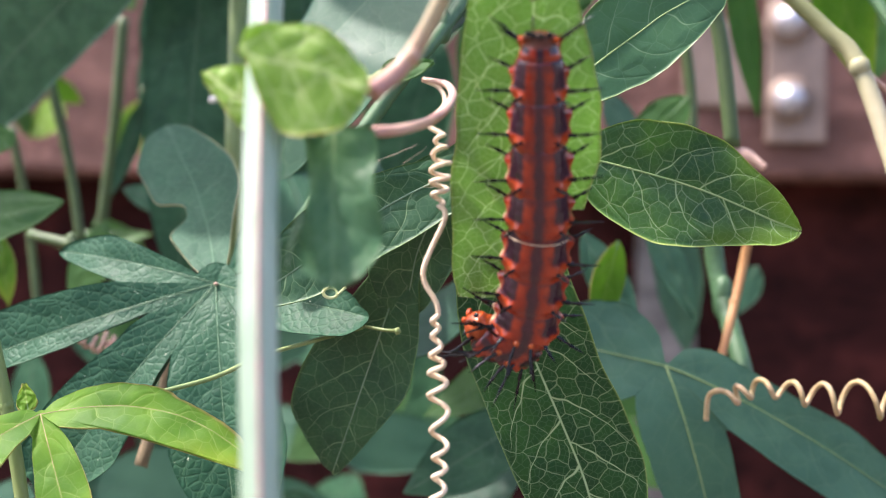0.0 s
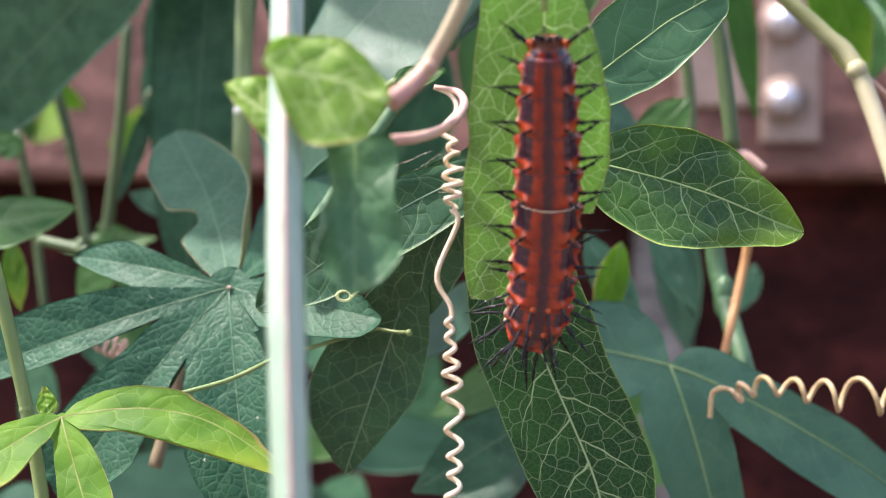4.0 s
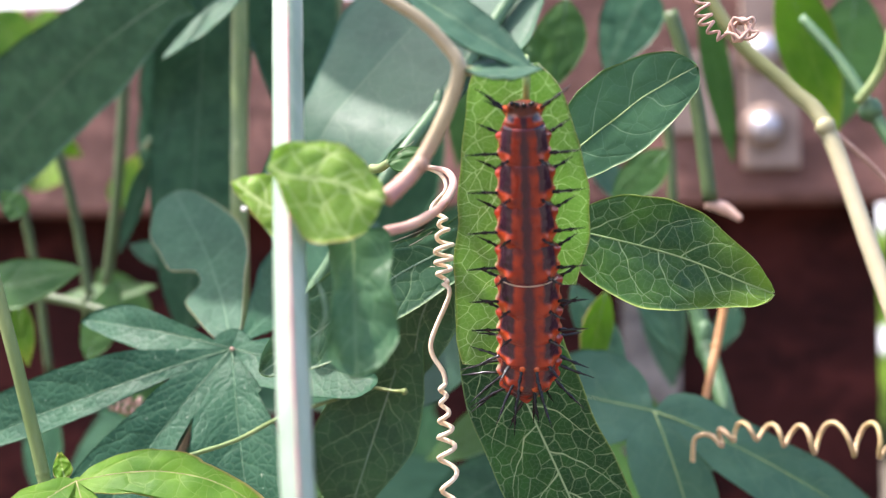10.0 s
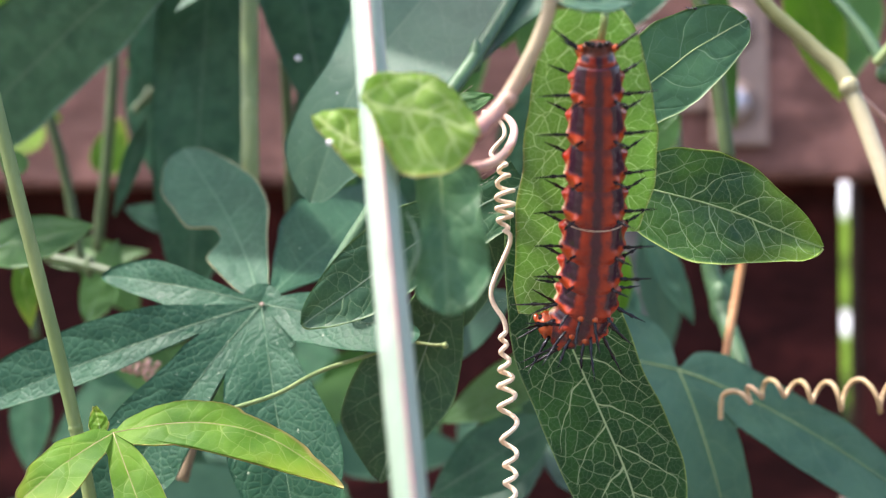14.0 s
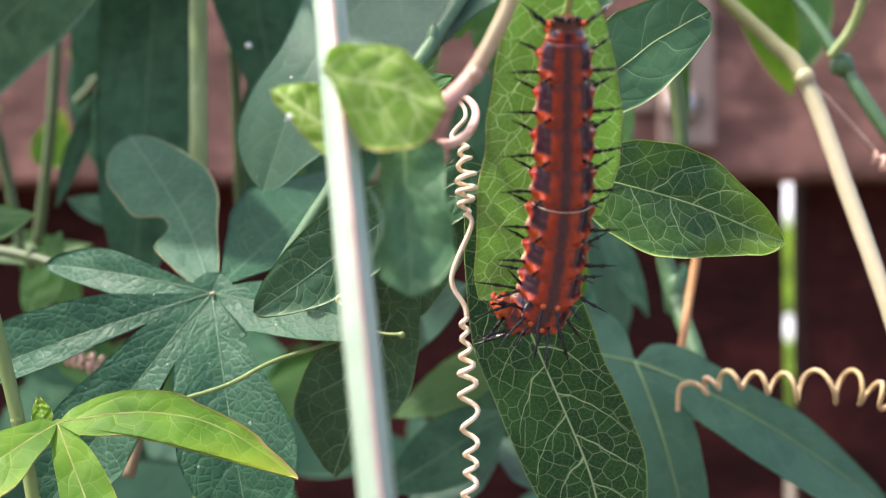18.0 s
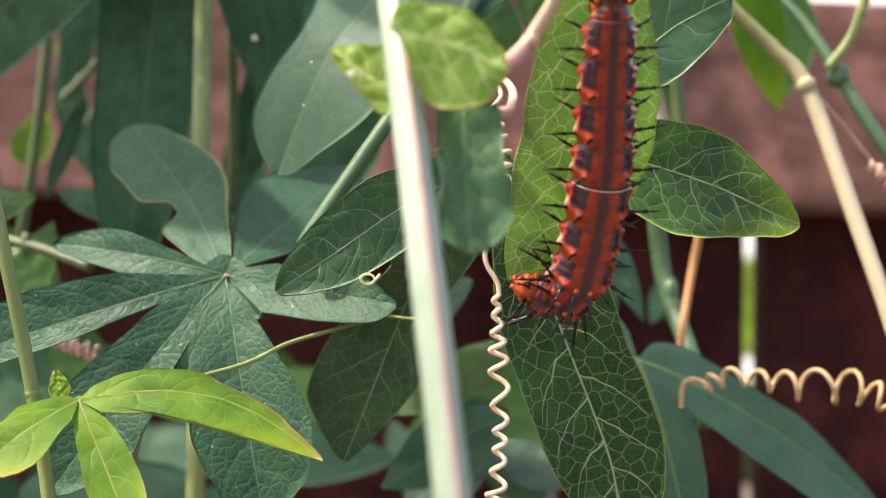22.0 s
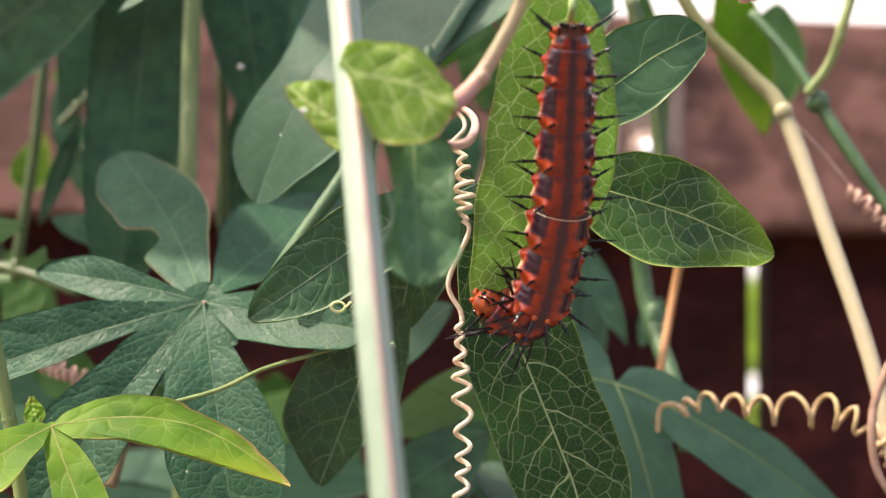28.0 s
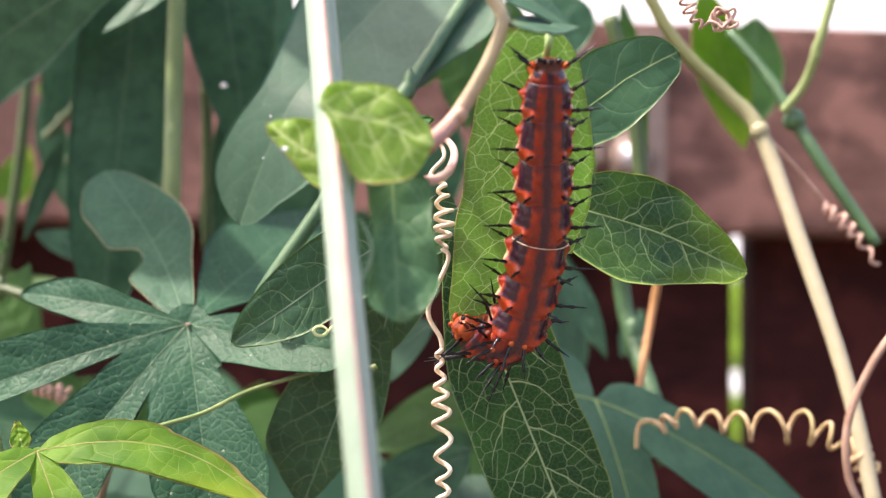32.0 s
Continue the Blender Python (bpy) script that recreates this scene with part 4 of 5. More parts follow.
def build_background_leaves():
    words = {"back": "dark green shaded leaf behind the vine", "mid": "mid-green soft leaf behind the vine", "lime": "bright yellow-green leaf behind the vine"}
    count = itertools.count(20)

    def behind(a, b, half, mat, kind, nor):
        simple_leaf(a, b, half, mat, words.get(mat, "blue-green leaf behind the vine"), kind=kind, normal=nor, seed=next(count), group=LEAF_GROUP, rib_r=0.014, rib="deep_rib" if mat == "back" and half < 0.9 else "vein_pale")

    behind((-4.87, 20.00, 5.64), (-11.38, 24.00, 1.80), 1.0, "back", Outline((0.89, 0.81, 0.83, 0.97, 1.19, 1.32, 1.15, 0.88, 0.51, 0), (0.48, 0.44, 0.63, 0.92, 0.92, 0.95, 0.83, 0.60, 0.40, 0), (0, -0.08, -0.19, -0.29, -0.28, -0.26, -0.19, -0.10, -0.04, 0)), (0.45, -0.85, 0.18))
    behind((-4.40, 21.20, 11.2), (-5.57, 22.50, -0.72), 0.98, "back", "oblong", (0, -1, 0.1))
    behind((-3.75, 20.80, 9.40), (-2.70, 22.00, 2.14), 0.95, "back", "lance", (0, -1, 0.2))
    behind((-3.28, 19.00, 5.55), (-4.93, 19.00, 4.20), 0.36, "pale", "lance", (0, -0.6, 0.8))
    behind((-7.94, 18.50, 0.27), (-6.25, 18.70, 0.65), 0.44, "mid", "ovate", (0, -0.9, 0.3))
    behind((6.47, 23.00, 6.38), (7.73, 24.00, 3.19), 0.62, "lime", "lance", (0, -1, 0.2))
    behind((5.01, 24.00, 6.37), (5.78, 25.00, 2.74), 0.3, "mid", "lance", (0, -1, 0))
    behind((-6.77, 24.00, 3.06), (-7.49, 24.00, 0.97), 0.2, "back", "lance", (0.3, -1, 0))
    behind((0.62, 18.50, -0.54), (-1.18, 19.50, -1.82), 0.6, "teal", "lance", (0, -0.7, 0.7))
    behind((1.63, 20.00, -1.59), (-0.61, 20.50, -2.91), 0.5, "mid", "lance", (0, -0.7, 0.6))
    behind((1.29, 19.00, -2.64), (-0.75, 19.00, -3.92), 0.6, "back", "lance", (0, -0.8, 0.5))
    behind((2.05, 20.00, 5.25), (1.77, 20.00, 3.68), 0.45, "mid", "lance", (0, -1, 0.2))
    behind((3.63, 22.00, 5.88), (2.85, 22.00, 4.29), 0.6, "back", "ovate", (0, -1, 0.2))
    behind((3.99, 22.00, 2.76), (2.91, 22.00, 1.71), 0.4, "mid", "lance", (0, -1, 0.2))
    behind((2.05, 20.00, 0.24), (2.99, 20.00, -1.43), 0.34, "blue_pale", "lance", (0, -0.8, 0.4))
    behind((2.62, 19.60, 0.12), (2.25, 19.60, -1.40), 0.30, "lime", "lance", (0.4, -0.8, 0.1))
    behind((3.19, 21.00, 0.65), (4.05, 21.00, -1.21), 0.28, "blue_pale", "lance", (0, -0.8, 0.4))
    behind((-7.95, 20.00, 0.11), (-7.76, 20.00, -1.11), 0.22, "lime", "lance", (0, -1, 0.2))
    behind((-9.60, 26.00, -0.02), (-7.31, 26.00, 0.21), 0.3, "mid", "lance", (0, -0.8, 0.6))
    behind((-9.62, 30.00, 2.25), (-9.09, 30.00, 3.70), 0.5, "lime", "ovate", (0, -1, 0.2))
    behind((-8.27, 21.00, 1.69), (-8.70, 21.00, 2.12), 0.25, "mid", "ovate", (0, -1, 0.2))
    behind((-8.01, 30.00, 6.18), (-7.02, 30.00, 6.50), 0.4, "lime", "ovate", (0, -1, 0.2))
    behind((0.95, 22.00, 6.20), (0.67, 23.00, 4.20), 0.7, "mid", "lance", (0, -1, 0.3))
    behind((1.34, 22.00, 5.07), (1.48, 22.00, 3.19), 0.5, "mid", "lance", (0, -1, 0.3))
    behind((-0.07, 23.00, 6.32), (-0.94, 23.00, 3.52), 0.6, "back", "lance", (0, -1, 0.3))
    behind((8.73, 26.00, 6.63), (8.31, 26.00, 3.56), 0.8, "mid", "lance", (0, -1, 0.3))
    behind((4.25, 27.00, 1.05), (4.65, 27.00, -2.37), 0.55, "pale", "lance", (0, -0.7, 0.7))
    behind((2.74, 26.00, 3.41), (3.47, 26.00, 1.93), 0.4, "pale", "lance", (0, -0.6, 0.8))
    behind((-11.88, 30.00, 7.51), (-10.90, 30.00, 6.74), 0.45, "lime", "ovate", (0, -1, 0.3))
    behind((-8.56, 30.00, 6.55), (-7.66, 30.00, 5.79), 0.35, "lime", "ovate", (0, -1, 0.3))
    behind((-12.6, 29.00, 7.40), (-11.2, 29.00, 5.20), 0.7, "lime", "ovate", (0, -1, 0.3))
    behind((-11.0, 31.00, 8.20), (-9.6, 31.00, 6.30), 0.8, "mid", "ovate", (0, -1, 0.3))
    behind((-8.65, 29.00, 4.91), (-7.92, 29.00, 5.33), 0.3, "lime", "lance", (0, -1, 0.3))
    behind((-2.79, 24.00, 4.74), (-3.74, 24.50, 1.07), 0.5, "back", "lance", (0.1, -1, 0.1))
    behind((-7.36, 27.00, 6.58), (-7.95, 27.50, 3.58), 0.45, "back", "lance", (0.1, -1, 0.1))
    behind((-7.25, 24.00, 1.13), (-5.29, 24.00, 0.56), 0.35, "back", "lance", (0, -0.8, 0.5))
    behind((-7.00, 22.00, -1.32), (-5.62, 22.00, -2.59), 0.5, "mid", "lance", (0, -0.8, 0.5))
    behind((-7.44, 22.00, -1.16), (-6.82, 22.00, 0.43), 0.4, "mid", "lance", (0, -0.9, 0.4))
    behind((-5.04, 21.00, -2.11), (-3.72, 21.00, -3.11), 0.5, "mid", "lance", (0, -0.8, 0.5))
    behind((-0.33, 20.00, -4.25), (1.27, 20.50, -3.54), 0.6, "teal", "lance", (0, -0.6, 0.8))
    behind((2.59, 20.00, -4.04), (1.22, 21.00, -3.41), 0.6, "pale", "lance", (0, -0.6, 0.8))
    behind((-0.90, 26.00, 4.58), (-2.38, 26.00, 0.27), 0.9, "back", "lance", (0.1, -1, 0.1))
    behind((-3.64, 27.00, 3.68), (-4.01, 27.00, 0.28), 0.5, "back", "lance", (0, -1, 0.1))
    behind((-8.29, 28.00, 4.58), (-7.47, 28.00, 1.76), 0.4, "back", "lance", (0, -1, 0.1))
    behind((5.98, 26.00, -0.32), (5.52, 26.00, -1.41), 0.3, "teal", "lance", (0, -1, 0.3))
    for a, b, half, mat in (((-2.4, 27, 7.4), (-3.2, 27, 3.2), 0.55, "back"), ((-1.5, 28, 6.9), (-1.9, 28, 2.4), 0.6, "back"), ((0.2, 27, 6.6), (-0.3, 27, 2.9), 0.55, "mid"), ((-2.2, 29, 4.0), (-3.4, 29, 0.9), 0.5, "mid"), ((-5.9, 28, 2.9), (-7.2, 28, 0.2), 0.45, "back"), ((1.6, 27, 4.2), (0.9, 27, 1.2), 0.6, "back"), ((-9.8, 29, 0.6), (-8.4, 29, -1.4), 0.6, "mid"), ((-0.4, 30, 2.2), (-1.6, 30, -0.6), 0.7, "back")):
        behind(a, b, half, mat, "lance", (0.1, -1, 0.25))
    # vine leaves added overhead, out of view, so that their shade falls on the ones below
    for a, b, half, nor in (((-6.9, 16.4, 9.4), (-9.9, 19.4, 8.9), 1.05, (0.1, -0.2, 1)), ((-7.6, 19.0, 10.6), (-13.0, 23.8, 9.6), 1.7, (0.1, 0.1, 1)), ((-2.9, 15.4, 10.4), (-5.6, 19.6, 9.7), 1.25, (-0.2, 0.1, 1)), ((-6.2, 20.6, 10.0), (-8.6, 23.0, 9.2), 0.9, (0, 0.2, 1)), ((-9.6, 16.8, 8.6), (-12.0, 19.6, 8.2), 0.9, (0.2, 0, 1)), ((-5.6, 18.0, 10.8), (-7.4, 21.0, 10.2), 0.7, (0.1, 0.2, 1))):
        simple_leaf(a, b, half, "back", "dark green vine leaf added overhead out of view for shade", kind="ovate2", normal=nor, seed=next(count), group=LEAF_GROUP, rib="deep_rib", rib_r=0.02, petiole=[(-4.3, 20.6, 11.6), (-0.3 * 4.3 + 0.7 * a[0], 6.2 + 0.7 * a[1], a[2] + 1.0)])
    # small leaves far back beside the fence, bright in the gaps
    far = random.Random(5)
    for i in range(16):
        x, z = far.uniform(-14.5, -7.5), far.uniform(3.4, 9.6)
        size, ang = far.uniform(0.7, 1.5), far.uniform(-2.6, 0.3)
        simple_leaf((x, 31, z), (x + size * math.cos(ang), 31.4, z + size * math.sin(ang)), size * 0.33, far.choice(("lime", "mid", "mid", "bright")), "small bright leaf far back in the vine", kind="ovate", normal=(far.uniform(-0.4, 0.4), -1, far.uniform(0, 0.5)), seed=150 + i, group=LEAF_GROUP, rib_r=0.012)
    # the shaded depth of the vine
    rnd = random.Random(11)
    for i in range(46):
        x, y, z = rnd.uniform(-11, 3.2), rnd.uniform(23, 36), rnd.uniform(-9, -1.8)
        if x > 0.5:
            z = min(z, -3.4)
        ang, size = rnd.uniform(0, 2 * math.pi), rnd.uniform(2.2, 4.2)
        tip = (x + size * math.cos(ang), y + rnd.uniform(-1, 1), z - abs(size * math.sin(ang)))
        simple_leaf((x, y, z), tip, size * rnd.uniform(0.2, 0.3), rnd.choice(("back", "back", "mid", "teal")), "shaded leaf deep in the vine", rib="deep_rib", kind=rnd.choice(("lance", "ovate", "oblong")), normal=(rnd.uniform(-0.5, 0.5), -1, rnd.uniform(-0.1, 0.7)), seed=60 + i, group=LEAF_GROUP)


def build_stems():
    main = [(-1.25, 11.9, 4.6), (-1.05, 10.8, 2.5), (-0.78, 9.5, 0), (-0.51, 8.6, -2.5), (-0.4, 8.2, -4), (-0.4, 8.1, -6), (-0.45, 8.2, -9), (-0.6, 8.8, -16), (-0.8, 9.6, -30), (-1.2, 11, -60), (-1.5, 12, -121)]
    ob = stalk(main, (0.14, 0.13, 0.125, 0.125, 0.13, 0.14, 0.16, 0.2), "stem_pale", "pale silvery green square stem with pink stripe", sides=28, ridges=4)
    child("stripe", tube("stripe", smooth_line([V(x + 0.032, y - 0.136, z + 0.05) for x, y, z in main[:7]], 10), (0.010, 0.013, 0.013), M["pink"], 6), ob, "thin pink stripe")
    stalk([(-7.0, 13.5, 8.0), (-6.45, 13.7, 5.0), (-5.95, 13.9, 2.4), (-5.66, 14.0, 1), (-5.06, 14.3, -2), (-4.75, 14.3, -4), (-4.6, 14.4, -7), (-4.5, 14.6, -13), (-4.6, 15, -27), (-5.0, 15.5, -58), (-5.5, 16, -121)], (0.075, 0.085), "stem_green", "thin pale green upright stalk", ridges=4, nodes=[((-5.06, 14.3, -2.0), 0.09)])
    stalk([(-4.35, 20.6, 12.2), (-4.15, 20.7, 9.5), (-4.0, 20.8, 7), (-3.99, 20.7, 3.5), (-3.94, 20.4, 1.5), (-3.9, 20.4, -6), (-3.95, 20.4, -14), (-4.0, 20.5, -28), (-4.2, 20.6, -60), (-4.0, 20, -121)], (0.16, 0.16), "stem_green", "straight yellow-green stem behind leaves")
    stalk([(1.90, 18.2, 6.0), (1.13, 17.5, 4.80), (0.05, 16.15, 2.92), (-0.57, 15.6, 1.98), (-1.74, 15.30, 0.18), (-1.94, 15.35, -0.15)], (0.105, 0.105), "stem_teal", "slanting dark green leaf stalk")
    stalk([(4.8, 20, 0.5), (4.61, 20, -0.5), (4.14, 19.2, -2)], (0.078, 0.07), "orange_stem", "thin bare orange-brown stem", nodes=[((4.5, 19.85, -0.85), 0.085)])
    stalk([(4.2, 20.9, 1.0), (4.38, 20.8, -0.5), (4.66, 19.8, -2), (4.8, 19.6, -3)], (0.17, 0.15), "stem_teal", "green stem behind the leaf")
    stalk([(3.84, 20.00, 4.99), (4.24, 20.00, 3.51), (4.47, 20.00, 1.66)], (0.13, 0.13), "stem_olive", "green stem ending in a brown stub")
    stalk([(4.38, 20.00, 1.60), (4.68, 20.00, 1.54), (4.97, 19.90, 1.33)], (0.07, 0.12, 0.06), "dry_pink", "short dry orange-brown stub", name="stem_stub")
    stalk([(4.09, 18.90, 5.41), (4.76, 18.80, 4.23), (5.61, 18.70, 3.36), (6.08, 18.50, 2.72), (6.57, 17.90, 0.75), (7.01, 17.20, -1.40), (7.22, 16.70, -3.23)], (0.10, 0.115, 0.135, 0.14, 0.13, 0.12), "straw_bark", "straw-coloured forked branch of the vine", nodes=[((6.06, 18.45, 2.74), 0.165)])
    stalk([(-1.6, 10.0, 4.3), (-0.62, 10.05, 3.55), (-0.06, 10.15, 3.14), (0.32, 10.22, 2.88), (0.55, 10.28, 2.64), (0.65, 10.30, 2.44), (0.53, 10.40, 2.06), (0.24, 10.50, 1.56), (-0.05, 10.30, 1.24)], (0.055, 0.055, 0.06, 0.07, 0.085), "branch", "straw to pink curved branch with a joint", nodes=[((0.28, 10.48, 1.58), 0.078), ((0.66, 10.30, 2.46), 0.065)])
    stalk([(0.65, 10.30, 2.44), (0.76, 10.40, 2.43), (0.86, 10.60, 2.49)], (0.05, 0.04), "stem_straw", "short straw-coloured leaf stalk by joint", name="leaf_stalk")
    stalk([(1.27, 11.55, 2.75), (1.28, 11.40, 2.51), (1.27, 11.70, 2.32)], (0.04, 0.042), "vein_green", "pale leaf stalk above the caterpillar", name="leaf_stalk")
    # far right: dark green vine with a joint
    stalk([(7.53, 18.90, 5.24), (7.31, 19.00, 4.38), (7.19, 19.30, 3.76), (6.86, 19.50, 3.24)], (0.085, 0.085), "stem_green", "thin curved yellow-green stalk")
    stalk([(6.21, 20.50, 4.92), (6.76, 20.00, 3.99), (7.16, 19.60, 3.06), (7.58, 19.30, 2.18), (8.34, 19.00, 0.88)], (0.08, 0.10, 0.12, 0.10), "stem_teal", "dark green vine stem with a joint", nodes=[((7.11, 19.60, 3.13), 0.2)])
    # left: stalks in the depth
    for a, b, r in (((-9.32, 25.00, 3.67), (-8.53, 25.00, -0.01), 0.15), ((-8.03, 26.00, 5.07), (-8.51, 26.00, 0.23), 0.17), ((-7.85, 21.00, 0.13), (-5.67, 20.00, -0.43), 0.13), ((-7.94, 27.00, 3.49), (-7.19, 27.00, 4.35), 0.12), ((-3.87, 23.00, 6.18), (-3.75, 24.00, 0.79), 0.15), ((4.15, 24.00, 4.25), (4.34, 24.00, 1.80), 0.15), ((-2.75, 25.00, 7.4), (-3.05, 25.00, 0.4), 0.11), ((-3.2, 27.00, 6.9), (-2.5, 27.00, 1.2), 0.10), ((-6.6, 27.00, 4.4), (-7.4, 27.00, 2.9), 0.12), ((-10.6, 26.00, 2.6), (-9.9, 26.00, -1.8), 0.13)):
        stalk([a, tuple((p + q) / 2 + 0.05 for p, q in zip(a, b)), b], (r * 0.75, r * 0.7), "stem_olive", "green stalk in the depth of the vine")
    stalk([(-4.51, 17.50, -3.32), (-4.33, 17.80, -2.40), (-4.13, 18.00, -1.30)], (0.10, 0.09), "dry_olive", "dry pale brown stalk", name="dry_stalk")
    stalk([(-3.16, 14.30, -1.80), (-2.58, 14.60, -1.64), (-2.09, 15.10, -1.41), (-1.52, 15.35, -1.24), (-0.87, 15.40, -1.05)], (0.03, 0.026), "stem_green", "thin yellow-green leaf stalk", name="leaf_stalk")
    stalk([(-0.87, 15.40, -1.04), (-0.58, 15.30, -1.08), (-0.41, 15.20, -1.07)], (0.022, 0.022), "stem_green", "short leaf stalk with a bud", name="leaf_stalk", nodes=[((-0.41, 15.20, -1.08), 0.045)])


def build_tendrils():
    coil([(0.30, 12.90, 1.15), (0.32, 12.80, 0.79), (0.30, 12.80, 0.42)], 5, (0.06, 0.08, 0.08, 0.06), (0.026, 0.026), "tan", "pale tan coiled tendril below the branch", lead=[(0.08, 13.20, 1.78), (0.27, 13.15, 1.68), (0.33, 13.05, 1.50), (0.17, 12.95, 1.28)])
    stalk([(-0.09, 10.60, 0.95), (0.12, 11.20, 1.04), (0.32, 12.10, 1.24), (0.43, 12.80, 1.52), (0.35, 13.10, 1.71), (0.08, 13.20, 1.78)], (0.05, 0.05, 0.05, 0.04, 0.03), "pink_tan", "pink to tan curling tendril base", "tendril", name="tendril")
    coil([(0.28, 12.80, -0.73), (0.31, 12.80, -1.30), (0.35, 12.80, -2.25), (0.31, 12.80, -3.01)], 10, (0.04, 0.07, 0.09, 0.085), (0.028, 0.028), "tan", "pale tan hanging corkscrew tendril", lead=[(0.30, 12.80, 0.42), (0.37, 12.80, 0.28), (0.15, 12.80, -0.28), (0.29, 12.80, -0.60)])
    coil([(4.04, 17.40, -2.11), (4.50, 17.40, -1.95), (5.49, 17.40, -2.07), (6.48, 17.40, -2.11), (7.19, 17.10, -2.48)], 8.5, (0.08, 0.17, 0.2, 0.2, 0.15), (0.04, 0.036), "ochre", "ochre coiled tendril gripping the branch", lead=[(3.74, 17.50, -2.44), (3.77, 17.50, -2.10), (3.88, 17.40, -2.00)])
    coil([(7.08, 17.05, -2.43), (7.32, 17.00, -2.81)], 3, (0.22, 0.24), (0.04, 0.036), "ochre", "ochre tendril wound round the branch")
    # dry bits
    coil([(3.30, 13.80, 4.15), (3.40, 13.75, 3.75), (3.47, 13.75, 3.50), (3.62, 13.75, 3.30)], 5.5, (0.05, 0.07, 0.075, 0.06), (0.02, 0.02), "dry_pink", "dry pinkish curled tendril", tail=[(3.70, 13.72, 3.36), (3.78, 13.70, 3.44)])
    knot = []
    for k in range(64):
        a = k * 0.47
        wide = 0.15 + 0.05 * math.sin(k * 1.3)
        knot.append((3.87 + wide * math.cos(a) * (0.75 + 0.25 * math.sin(0.31 * k)), 13.70 + 0.09 * math.sin(a * 0.83 + 1), 3.40 + 0.11 * math.sin(a + 0.6 * math.sin(0.2 * k)) + 0.03 * math.cos(1.7 * k)))
    stalk(knot, (0.02, 0.022, 0.018), "dry_pink", "dry pinkish tendril wound into a knot", "tendril", name="tendril", steps=3, sides=7)
    coil([(7.42, 19.10, 1.55), (7.82, 19.00, 1.19), (8.27, 18.80, 0.53)], 6, (0.07, 0.1, 0.08), (0.04, 0.03), "dry_pink", "dry brown twisted tendril", lead=[(6.20, 18.60, 2.70), (6.85, 18.90, 2.19)])
    stalk([(7.59, 16.50, -0.32), (7.01, 16.40, -1.09), (6.66, 16.40, -1.93), (6.68, 16.40, -2.76), (7.00, 16.40, -3.34)], (0.05, 0.06, 0.06, 0.05), "dry", "dry brown twisted vine", name="dry_vine")
    coil([(-6.09, 19.00, -1.52), (-5.38, 19.00, -1.88)], 6, (0.09, 0.09), (0.03, 0.03), "dry_pink", "dry coiled tendril in the shade")
    coil([(-6.05, 20.00, -1.64), (-5.57, 20.00, -1.84)], 3, (0.1, 0.12), (0.04, 0.04), "dry_pink", "dry curled tendril in the depth")
    cx, cy, cz = (-1.11, 14.30, -0.58)
    curl = [(cx + 0.085 * math.cos(a), cy + 0.012 * a, cz + 0.06 * math.sin(a)) for a in [-0.3 + 0.62 * k for k in range(11)]]
    stalk(curl + [(-0.96, 14.50, -0.52)], (0.012, 0.02, 0.018), "lime_curl", "tiny yellow-green curl on the finger leaf", "tendril", name="tendril", steps=4)


def build_small_things():
    # white specks lying on leaves
    for place, r in (((-1.34, 10.15, 1.17), 0.03), ((-3.07, 20.40, 3.63), 0.06), ((-1.92, 16.20, 2.43), 0.018), ((-4.87, 16.60, -0.30), 0.025), ((-2.02, 16.30, 1.84), 0.014)):
        ob = thing("speck", V(*place), "tiny white speck lying on a leaf", "speck", "white specks on the leaves")
        child("grain", knob(V(*place), r, M["white"], 0.8, r * 90), ob)
    # silk by the coiled tendril
    for k, (a, b) in enumerate((((-0.51, 12.90, 0.83), (0.11, 12.60, 1.03)), ((-0.09, 12.90, 0.85), (0.20, 12.60, 1.00)), ((-0.45, 13.20, 1.80), (-0.02, 13.00, 2.07)), ((0.14, 12.90, 0.61), (0.45, 12.70, 0.64)))):
        mid = tuple((p + q) / 2 - 0.02 for p, q in zip(a, b))
        line = smooth_line([V(*a), V(*mid), V(*b)], 8)
        ob = thing("silk_thread", line[0], "thin pale silk thread by the tendril", "thread")
        child("strand", tube("strand", line, (0.0015, 0.0012), M["tan"], 5), ob)
    # a curled young sprig behind the branch
    simple_leaf((-0.33, 13.00, 1.82), (0.20, 13.10, 1.96), 0.15, "mid", "small curled green leaf behind the branch", kind="ovate", seed=90, group=LEAF_GROUP, normal=(0.2, -0.9, 0.4), rib_r=0.008, petiole=[(-0.55, 13.20, 1.77), (-0.44, 13.10, 1.77)])
    # the pale curled edge of the hanging flap
    stalk([(-0.66, 9.95, 0.54), (-0.58, 9.90, 0.39), (-0.55, 9.90, 0.19), (-0.62, 9.95, 0.01), (-0.67, 10.00, -0.21)], (0.006, 0.014, 0.016, 0.012, 0.006), "vein_pale", "pale curled leaf edge", "leaf", name="leaf_edge", group=LEAF_GROUP)


